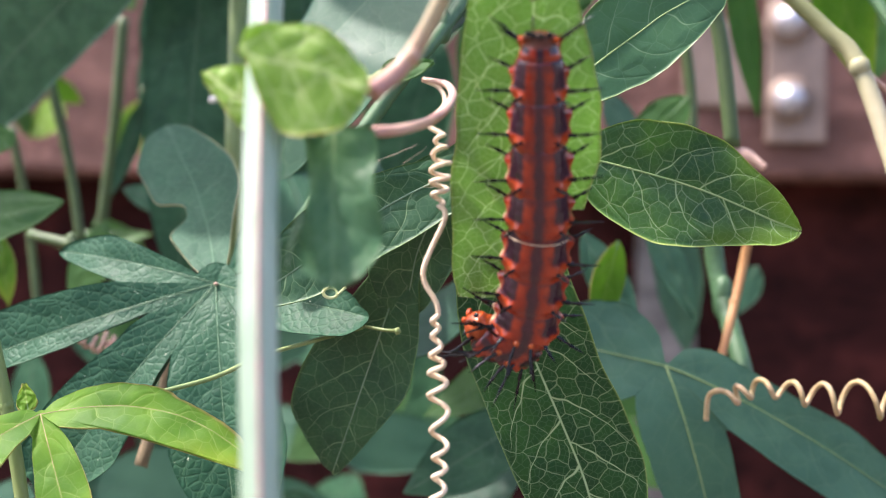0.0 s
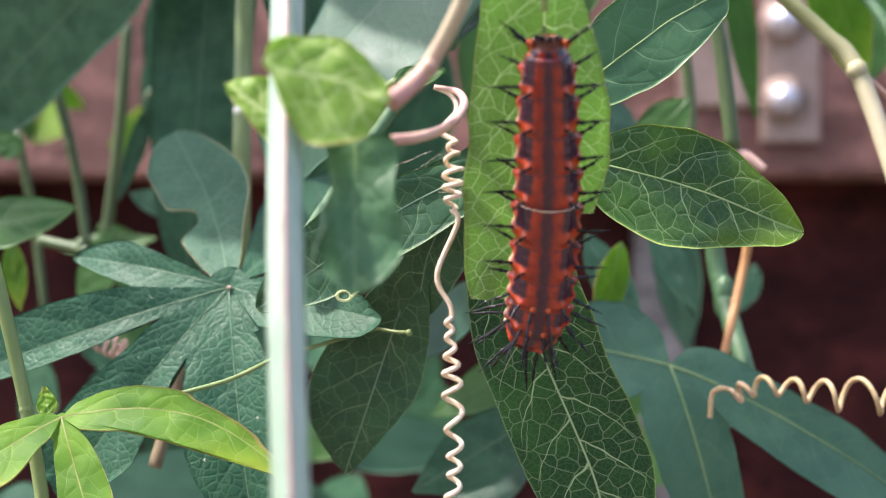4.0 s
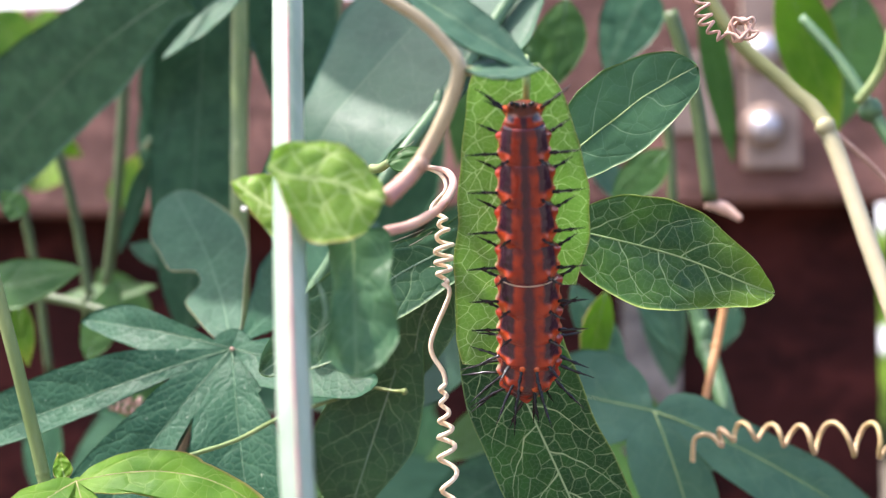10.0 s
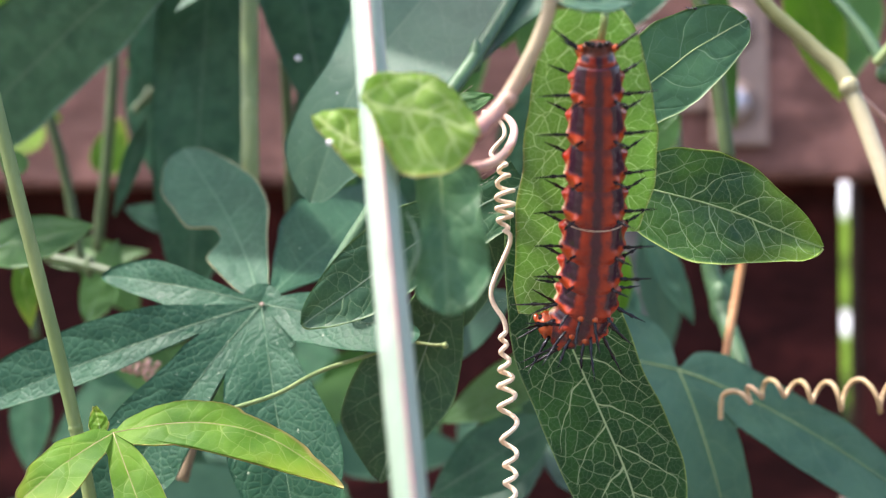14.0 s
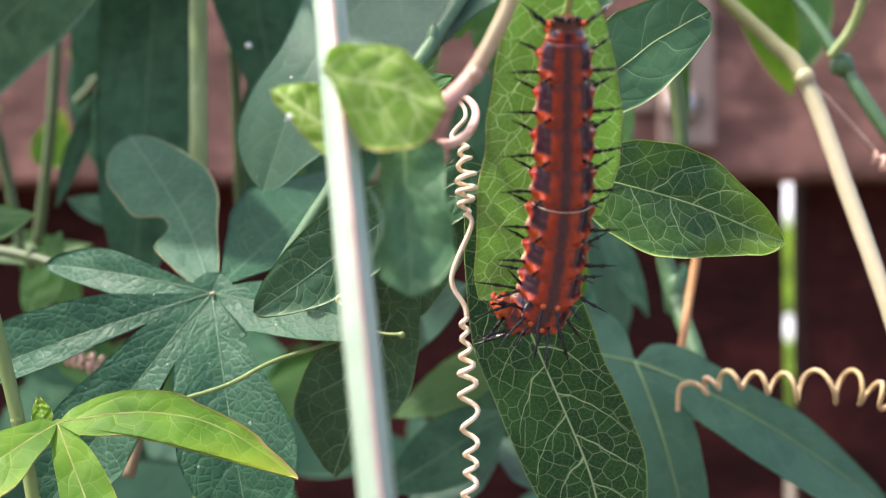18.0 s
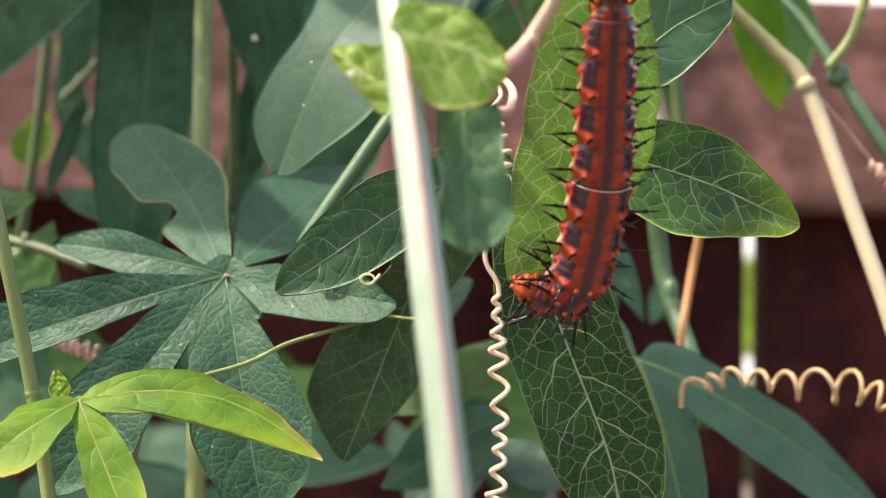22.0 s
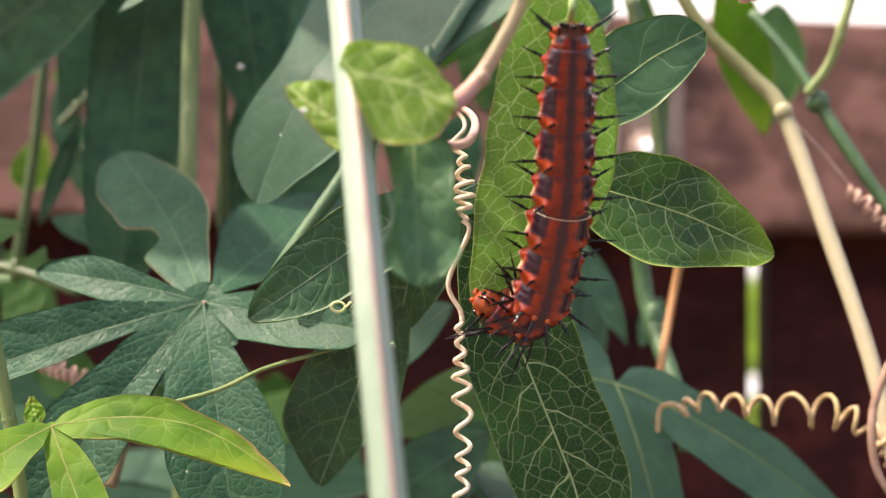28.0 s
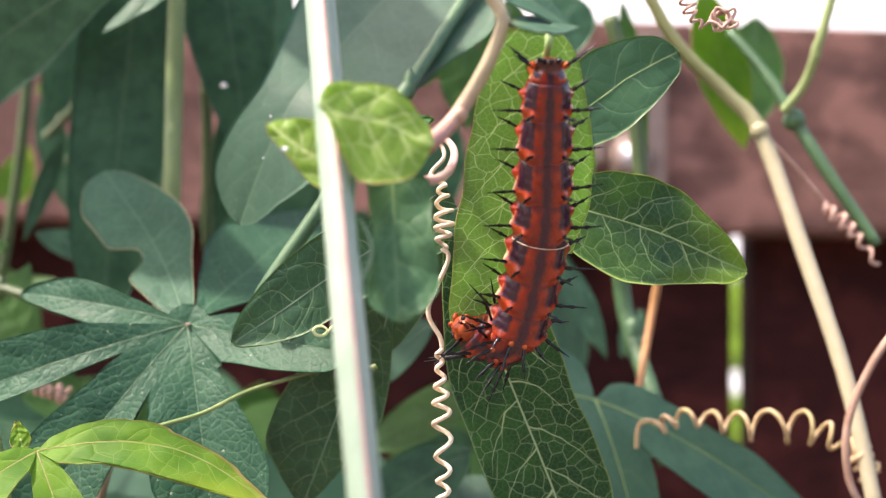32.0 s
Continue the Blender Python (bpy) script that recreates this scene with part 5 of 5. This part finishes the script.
def build_ant():
    """A small dark ant that walks over the rim of the leaf."""
    ob = thing("ant", V(2.70, 14.25, 3.22), "tiny dark brown ant walking on a leaf rim", "ant")
    base = ob.location.copy()

    def at(x, y, z):
        return base + Vector((x, y, z)) * CM

    for name, x, z, r, tall in (("abdomen", -0.045, 0.022, 0.024, 0.8), ("thorax", 0.002, 0.022, 0.013, 0.9), ("head", 0.038, 0.026, 0.017, 0.9)):
        child(name, knob(at(x, 0, z), r, M["ant"], tall, x), ob)
    for k, x in enumerate((-0.012, 0.002, 0.016)):
        for sy in (-1, 1):
            lean = (k - 1) * 0.03
            child("leg", tube("leg", [at(x, 0, 0.02), at(x + lean * 0.6, sy * 0.022, 0.034), at(x + lean, sy * 0.04, 0.0)], (0.004, 0.003), M["ant"], 5), ob)
    for sy in (-1, 1):
        child("antenna", tube("antenna", [at(0.048, sy * 0.006, 0.03), at(0.062, sy * 0.014, 0.045), at(0.08, sy * 0.02, 0.036)], (0.003, 0.002), M["ant"], 5), ob)
    return ob


build_main_leaves()
ant = build_ant()
build_background_leaves()
build_stems()
build_tendrils()
build_small_things()


# ---- caterpillar ----
def body_material():
    """Red-orange skin with a thin dark line down the back and broad purple bands that break at each ring of spines."""
    n = Nodes("caterpillar_skin")
    vec, ang, along = n.uv("body")
    a = n.math("ABSOLUTE", ang)
    grain = n.noise(n.coords(), 2600.0, 3.0, 0.6)
    blot = n.noise(n.coords(), 750.0, 4.0, 0.65)
    big = n.noise(n.coords(), 260.0, 2.0)
    wob = n.math("MULTIPLY", n.math("SUBTRACT", blot, 0.5), 0.10)
    aw, bw = n.math("ADD", a, wob), n.math("ADD", along, n.math("MULTIPLY", wob, 2.2))
    middle = n.math("SUBTRACT", 1.0, n.step(aw, 0.022, 0.088))
    band = n.math("MULTIPLY", n.step(aw, 0.145, 0.195), n.math("SUBTRACT", 1.0, n.step(aw, 0.37, 0.43)))
    patch = n.step(bw, 0.48, 0.58)
    oval = n.math("MULTIPLY", band, n.math("SUBTRACT", 1.0, n.math("MULTIPLY", patch, n.math("SUBTRACT", 1.0, n.step(bw, 0.88, 0.96)))))
    dark = n.math("MAXIMUM", n.math("MULTIPLY", middle, n.math("ADD", 0.62, n.math("MULTIPLY", big, 0.5))), n.math("MULTIPLY", oval, 0.97))
    # shade in the folds between segments, painted as darker skin
    crease_shade = n.math("MAXIMUM", n.math("SUBTRACT", 1.0, n.step(along, 0.10, 0.24)), n.step(along, 0.80, 0.92))
    dark = n.math("MAXIMUM", dark, n.math("MULTIPLY", crease_shade, 0.6))
    dark = n.math("MAXIMUM", dark, n.math("MULTIPLY", n.step(blot, 0.50, 0.72), 0.42))
    ground = n.mix(n.step(big, 0.35, 0.7), (0.42, 0.040, 0.007), (0.22, 0.015, 0.004))
    ground = n.mix(n.step(aw, 0.04, 0.16), (0.24, 0.019, 0.005), ground)
    ground = n.mix(n.math("MULTIPLY", n.math("MULTIPLY", patch, 0.7), n.step(a, 0.10, 0.3)), ground, (0.50, 0.062, 0.010))
    col = n.mix(dark, ground, n.mix(grain, (0.011, 0.004, 0.010), (0.042, 0.016, 0.034)))
    # whitish flank flecks, widened to paint in the white glints there too
    fleck_glint = n.math("MULTIPLY", n.step(n.noise(n.coords(), 420.0, 2.0), 0.55, 0.62), n.math("MULTIPLY", n.step(a, 0.40, 0.46), n.math("SUBTRACT", 1.0, n.step(a, 0.62, 0.7))))
    col = n.mix(n.math("MULTIPLY", fleck_glint, 0.8), col, (0.75, 0.6, 0.36))
    n.bump(n.math("ADD", n.math("MULTIPLY", grain, 0.3), n.math("ADD", blot, n.math("MULTIPLY", big, 0.6))), 0.55, 0.0005)
    return n.done(col, 0.36, Specular_IOR_Level=0.12, Coat_Weight=0.9, Coat_Roughness=0.04)


M["skin"] = body_material()
M["spine"] = plain("black_spine", (0.003, 0.003, 0.004), (0.009, 0.007, 0.008), 0.18, 500, bump=0.3, Specular_IOR_Level=0.45)
M["bead"] = plain("orange_bead", (0.30, 0.030, 0.006), (0.58, 0.11, 0.02), 0.12, 500, bump=0.15)
M["rump"] = plain("red_brown_rump", (0.020, 0.009, 0.007), (0.16, 0.035, 0.014), 0.3, 420, bump=0.4)
M["face"] = plain("orange_face", (0.16, 0.022, 0.008), (0.55, 0.105, 0.025), 0.16, 350, bump=0.3)


def segment_mesh(r, length, first=False, last=False):
    """A ringed barrel along z, its back towards -y."""
    rings, sides = 24, 48
    verts, uv, faces = [], [], []
    for i in range(rings + 1):
        v = i / rings
        swell = 0.85 + 0.15 * math.sin(math.pi * v) ** 0.8
        swell -= 0.022 * math.exp(-((v - 0.30) / 0.035) ** 2) + 0.02 * math.exp(-((v - 0.48) / 0.03) ** 2) + 0.025 * math.exp(-((v - 0.80) / 0.03) ** 2)
        if first:
            swell *= math.sqrt(min(1.0, 0.12 + v / 0.09)) if v < 0.09 else 1.0
            swell *= 0.62 + 0.38 * min(1, v / 0.6) ** 1.3 + 0.10 * math.exp(-((v - 0.06) / 0.09) ** 2)
        if last:
            swell *= math.sqrt(max(0.08, 1 - max(0, (v - 0.6) / 0.4) ** 2))
        for j in range(sides + 1):
            a = -math.pi + 2 * math.pi * j / sides
            lump = 0.14 * math.exp(-((abs(a) - 1.4) / 0.28) ** 2) * math.exp(-((v - 0.6) / 0.13) ** 2)
            lump += 0.17 * math.exp(-((abs(a) - 0.66) / 0.2) ** 2) * math.exp(-((v - 0.66) / 0.085) ** 2)
            lump += 0.22 * math.exp(-((abs(a) - 1.68) / 0.24) ** 2) * math.exp(-((v - 0.28) / 0.10) ** 2)
            lump += 0.035 * noise.noise(Vector((math.cos(a) * 3, math.sin(a) * 3, v * 3 + r * 90)))
            if first:
                lump = 0.16 * math.exp(-((abs(a) - 1.25) / 0.32) ** 2) * math.exp(-((v - 0.12) / 0.12) ** 2) + 0.04 * noise.noise(Vector((math.cos(a) * 3, math.sin(a) * 3, v * 6)))
            k = r * CM * (swell + lump)
            verts.append((math.sin(a) * k, -math.cos(a) * k * (0.93 if abs(a) < 1.6 else 0.8), (v - 0.5) * length * CM))
            uv.append((a / math.pi, v))
    for i in range(rings):
        for j in range(sides):
            p = i * (sides + 1) + j
            faces.append((p, p + 1, p + sides + 2, p + sides + 1))
    faces.append(tuple(range(sides, -1, -1)))
    faces.append(tuple(range(rings * (sides + 1), rings * (sides + 1) + sides + 1)))
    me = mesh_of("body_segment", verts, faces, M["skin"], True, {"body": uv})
    me.polygons[len(faces) - 2].use_smooth = False
    if first:
        me.materials.append(M["rump"])
        for k, p in enumerate(me.polygons):
            if k < 9 * sides or k == len(faces) - 2:
                p.material_index = 1
    return me


def spine_mesh(length, r=0.024, bead_r=0.05):
    """A tapering spine along z with short bristles, on a glossy orange bead."""
    line = [Vector((0.01 * CM * math.sin(i * 0.5), 0, length * CM * i / 9)) for i in range(10)]
    me = tube("spine", line, (r * 1.7, r, r * 0.85, r * 0.7, r * 0.25), M["spine"], 6, 0.1)
    for k in range(2, 7):
        for side in (k * 2 % 6, (k * 2 + 3) % 6):
            v = me.vertices[k * 6 + side]
            out = (v.co - line[k]).normalized()
            v.co += (out * 0.011 + Vector((0, 0, 0.016))) * CM
    bm = bmesh.new()
    bm.from_mesh(me)
    bead = bmesh.ops.create_uvsphere(bm, u_segments=10, v_segments=7, radius=bead_r * CM, matrix=Matrix.Diagonal((1, 1, 1.25, 1)))
    for face in {f for v in bead["verts"] for f in v.link_faces}:
        face.material_index, face.smooth = 1, True
    bm.to_mesh(me)
    bm.free()
    me.materials.append(M["bead"])
    return me


# share of the way from tail to the pale ring, and from ring to head, where each segment lies; its thickness
SEGMENTS = [
    (0, 0.00, 0.13, 0.200), (0, 0.13, 0.33, 0.254), (0, 0.33, 0.56, 0.281), (0, 0.56, 0.79, 0.301), (0, 0.79, 1.00, 0.318),
    (1, 0.00, 0.25, 0.329), (1, 0.25, 0.47, 0.329), (1, 0.47, 0.66, 0.334), (1, 0.66, 0.82, 0.328), (1, 0.82, 0.94, 0.289), (1, 0.94, 1.06, 0.165),
]
BACK = Vector((0, -1, -0.55)).normalized()
CAT_HOME = V(1.25, 12.4, 0.5)


def build_caterpillar():
    ob = thing("caterpillar", CAT_HOME, "spiny orange caterpillar with dark purple stripes feeding on the leaf edge", "caterpillar")
    spines = [spine_mesh(0.39, 0.0145, 0.036), spine_mesh(0.28, 0.014, 0.032), spine_mesh(0.52, 0.0135, 0.012)]
    made = []
    for i, (half, f0, f1, r) in enumerate(SEGMENTS):
        length = (f1 - f0) * (1.98 if half == 0 else 1.9) * 1.32
        head = i == len(SEGMENTS) - 1
        if head:
            me = segment_mesh(r, length, last=True)
            me.materials[0] = M["face"]
            seg = new("head", me)
            tagged(seg, "orange head capsule with black marks")
        else:
            me = segment_mesh(r, length, first=i == 0)
            seg = new("anal_segment" if i == 0 else "body_segment", me)
        seg.parent = ob
        made.append(seg)
        if head:
            for sx in (-1, 1):
                put_spine(seg, "horn", spines[2], sx * 0.5, r, 0.0, 0.5)
                put_spine(seg, "eye_patch", knob(Vector((0, 0, 0)), 0.035, M["spine"]), sx * 1.2, r * 0.8, 0.25 * length, 0.0)
                put_spine(seg, "mandible", knob(Vector((0, 0, 0)), 0.035, M["face"], 1.4), sx * 2.4, r * 0.5, 0.5 * length, 0.0)
            continue
        if i == 0:
            for a in (-0.75, -0.1, 0.5, 1.0):
                put_spine(seg, "tubercle", knob(Vector((0, 0, 0)), 0.03, M["spine"], 1.5, a), a, r * 0.62, -0.47 * length, -0.8)
        lean = -0.7 if i == 0 else (-0.12 if i < 7 else (0.35, 0.8, 1.3)[i - 7])
        # round the back, which spine, along the segment, own lean
        rows = ((0.62, 1, 0.14, 0.1), (1.25, 0, 0.1, -0.05), (1.72, 1, -0.24, -0.4)) if i > 0 else ((1.15, 1, -0.3, 0.0), (1.4, 0, -0.3, -0.1))
        if i >= 8:
            rows = ((0.5, 2, 0.1, 0.1), (1.1, 2, 0.1, -0.1), (1.7, 2, -0.1, -0.3))
        for a, kind, z, own in rows:
            for sx in (-1, 1):
                jitter = 0.25 * noise.noise(Vector((i * 1.7, a * 3, sx * 2)))
                put_spine(seg, "spine", spines[kind], sx * (a + jitter), r * 0.95, (z + jitter * 0.2) * length, lean + own + jitter)
        if i in (7, 8):
            for sx in (-1, 1):
                put_spine(seg, "spine", spines[0], sx * 0.25, r * 0.95, 0.25 * length, 1.2)
        if i in (0, 3, 4, 5, 6):
            for sx in (-1, 1):
                put_spine(seg, "proleg", knob(Vector((0, 0, 0)), 0.1, M["face"], 1.5), sx * 2.55, r * 0.82, 0, 0)
        if i in (7, 8, 9):
            for sx in (-1, 1):
                put_spine(seg, "leg", spine_mesh(0.22, 0.035, 0.04), sx * 2.5, r * 0.7, 0, 0.3)
    line = [Vector((math.sin(a) * 0.332 * CM, -math.cos(a) * 0.311 * CM, -0.235 * CM)) for a in [-1.3 + 2.6 * k / 16 for k in range(17)]]
    ring = new("pale_ring", tube("pale_ring", line, (0.005, 0.005), M["tan"], 5))
    ring.parent = made[5]
    tagged(ring, "thin pale thread across the back")
    return ob, made


def put_spine(seg, name, me, angle, r, z, lean):
    """A part standing out from a segment's skin; lean tips it towards the head."""
    ob = new(name, me)
    ob.parent = seg
    out = Vector((math.sin(angle), -math.cos(angle), 0))
    d = (out + Vector((0, 0, lean))).normalized()
    ob.matrix_basis = Matrix.Translation(Vector((out.x * r * CM, out.y * r * CM * 0.93, z * CM))) @ d.to_track_quat("Z", "Y").to_matrix().to_4x4()
    return ob


# where tail, ring, neck and head lie on the plane of the leaf: seconds, to the right, up
TAIL = [(0, 1.34, 1.96), (0.5, 1.34, 1.95), (1, 1.33, 1.95), (1.5, 1.33, 1.94), (2, 1.35, 1.94), (2.5, 1.34, 1.95), (3.5, 1.32, 1.98), (4.5, 1.30, 2.03), (5, 1.29, 2.11), (6, 1.28, 2.26), (8, 1.26, 2.26), (10, 1.24, 2.25), (12, 1.22, 2.24), (14, 1.21, 2.24), (16.5, 1.23, 2.26), (18, 1.24, 2.26), (20, 1.25, 2.27), (22, 1.23, 2.25), (24, 1.23, 2.26), (26, 1.23, 2.30), (28, 1.27, 2.31), (29.5, 1.22, 2.31), (31, 1.25, 2.34), (32, 1.28, 2.31)]
RING = [(0, 1.34, 0.16), (0.5, 1.34, 0.16), (1, 1.34, 0.16), (1.5, 1.35, 0.17), (2, 1.36, 0.15), (2.5, 1.36, 0.22), (3.5, 1.33, 0.42), (4.5, 1.31, 0.56), (5, 1.30, 0.55), (6, 1.30, 0.53), (8, 1.28, 0.53), (10, 1.27, 0.50), (12, 1.25, 0.49), (14, 1.26, 0.51), (16.5, 1.28, 0.54), (18, 1.30, 0.54), (20, 1.34, 0.55), (22, 1.33, 0.53), (24, 1.31, 0.53), (26, 1.31, 0.54), (28, 1.34, 0.55), (29.5, 1.28, 0.57), (31, 1.31, 0.61), (32, 1.35, 0.56)]
NECK = [(0, 1.16, -1.00), (0.5, 1.17, -1.00), (1, 1.17, -1.01), (1.5, 1.21, -1.00), (2, 1.19, -0.93), (2.5, 1.18, -0.79), (3.5, 1.22, -0.70), (4.5, 1.25, -0.66), (5, 1.32, -0.55), (6, 1.31, -0.51), (8, 1.28, -0.52), (10, 1.26, -0.56), (12, 1.19, -0.59), (14, 1.18, -0.58), (16.5, 1.18, -0.58), (18, 1.17, -0.61), (20, 1.20, -0.63), (22, 1.18, -0.66), (24, 1.15, -0.67), (26, 1.12, -0.64), (28, 1.14, -0.62), (29.5, 1.05, -0.61), (31, 1.09, -0.55), (32, 1.12, -0.62)]
HEAD = [(0, 0.73, -0.85), (0.5, 0.80, -0.96), (1, 0.85, -1.03), (1.5, 1.02, -1.12), (2, 1.02, -1.12), (2.5, 0.88, -0.97), (3.5, 1.02, -0.95), (4.5, 1.15, -0.93), (5, 1.24, -0.84), (6, 1.25, -0.80), (8, 1.21, -0.79), (10, 1.13, -0.75), (12, 0.95, -0.73), (14, 0.85, -0.65), (16.5, 0.84, -0.60), (18, 0.78, -0.60), (20, 0.73, -0.62), (22, 0.66, -0.64), (24, 0.61, -0.61), (26, 0.58, -0.55), (28, 0.60, -0.50), (29.5, 0.53, -0.50), (31, 0.56, -0.43), (32, 0.59, -0.48)]
CRAWL = [(a[0], *a[1:], *b[1:], *c[1:], *d[1:]) for a, b, c, d in zip(TAIL, RING, NECK, HEAD)]


def on_leaf(x, z, lift=0.0):
    return V(x, 12.4 - 0.55 * (z - 0.5), z) + BACK * lift * CM


def body_line(row):
    """Places along the body's middle from tail to ring and from ring to past the head."""
    t, tx, tz, rx, rz, nx, nz, hx, hz = row
    tail, ring, neck, head = on_leaf(tx, tz), on_leaf(rx, rz, 0.03), on_leaf(nx, nz, 0.05), on_leaf(hx, hz, -0.22 * max(0.0, 1 - abs(hx - nx) / 0.25))
    on = head + (head - neck).normalized() * 0.0022
    line = smooth_line([tail, tail.lerp(ring, 0.5), ring, neck, head, on], 24)
    return line[:49], line[48:]


def along(line, f):
    """The place and the way at a share of the line's length; it runs straight on past the end."""
    steps = [(b - a).length for a, b in zip(line, line[1:])]
    want = f * sum(steps[: len(steps)])
    for a, b, s in zip(line, line[1:], steps):
        if want <= s or b is line[-1]:
            return a + (b - a).normalized() * want, (b - a).normalized()
        want -= s


def crawl_rows(ob, index):
    half, f0, f1, r = SEGMENTS[index]
    rows = []
    for row in CRAWL:
        line = body_line(row)[half]
        scale = 1.0 if half == 0 else 0.9
        (a, _), (b, _) = along(line, f0 * scale), along(line, f1 * scale)
        z = (b - a).normalized()
        y = -BACK
        y = (y - z * y.dot(z)).normalized()
        x = y.cross(z)
        m = Matrix((x, y, z)).transposed().to_4x4()
        m.translation = (a + b) / 2 - CAT_HOME
        rows.append((row[0], m))
    return rows


caterpillar, segments = build_caterpillar()


# the wind in three leaves: seconds, to the right, up (in tenths of a millimetre)
SWAY_LOW = [(0, 0, 0), (16, 0, 0), (21, 0, 0), (22, 35, 35), (23, 62, 35), (23.5, 150, 125), (24, 105, 140), (24.5, 60, 70), (25, 150, 125), (25.5, 92, 105), (26.5, 40, 40), (27.5, 20, 0), (28, 0, -60), (28.5, 35, -40), (29, 110, 35), (29.5, 120, 75), (30, -35, -14), (30.5, -75, -35), (31, -60, -90), (31.5, 115, -20), (32, 55, -14)]
SWAY_RIGHT = [(0, 0, 0), (11, 0, 0), (14.5, 0, -60), (16.5, 0, -150), (17.5, 0, -140), (18.5, 0, -90), (19, -15, -55), (20, -25, -25), (22, -20, -7), (23, -7, 20), (23.5, -50, 98), (24, -70, 42), (25, -42, 125), (25.5, -56, 140), (27.5, 28, 7), (28, 85, -35), (28.5, 92, -7), (29, 56, 90), (29.5, 0, 140), (30, 0, 42), (30.5, -14, 35), (31, 35, 0), (31.5, 98, 63), (32, 63, 42)]
SWAY_LIME = [(0, 0, 0), (11, 0, 0), (16.5, -20, 55), (18, -14, 48), (20, -7, 20), (22, 20, 0), (23, 50, -20), (23.5, 135, -42), (24, 85, -28), (24.5, 55, -28), (25, 95, -62), (25.5, 50, -28), (27.5, 0, 0), (29.5, 0, 0), (30, -70, 7), (30.5, -90, 28), (31, -118, 14), (31.5, 7, -35), (32, 0, 0)]


def sway(ob, rows):
    home = ob.location.copy()
    walk(ob, [(t, Matrix.Translation(home + Vector((x, 0, z)) * CM * 0.001)) for t, x, z in rows])


# the ant's way up behind the leaf, out along its rim and back: seconds, place, heading
ANT = [(0, 1.9, 14.6, 2.1, 40), (10, 1.9, 14.6, 2.5, 50), (11, 2.02, 14.28, 2.87, 30), (12, 3.33, 14.28, 3.08, -20), (12.25, 3.15, 14.28, 3.17, 90), (12.5, 2.90, 14.28, 3.19, 170), (13, 2.72, 14.28, 3.15, 190), (13.5, 2.72, 14.28, 3.14, 175), (14.5, 2.72, 14.28, 3.15, 185), (15.5, 2.4, 14.4, 3.10, 200), (17, 1.9, 14.6, 2.3, 230), (32, 1.9, 14.6, 2.1, 230)]


def motions():
    walk(ant, [(t, Matrix.Translation(V(x, y, z)) @ pose(0, 0, 0, 0, 0, turn)) for t, x, y, z, turn in ANT])
    for ob, rows in ((low_leaf, SWAY_LOW), (right_leaf, SWAY_RIGHT), (lime_leaf, SWAY_LIME)):
        sway(ob, rows)
    for i, seg in enumerate(segments):
        walk(seg, crawl_rows(seg, i))


motions()
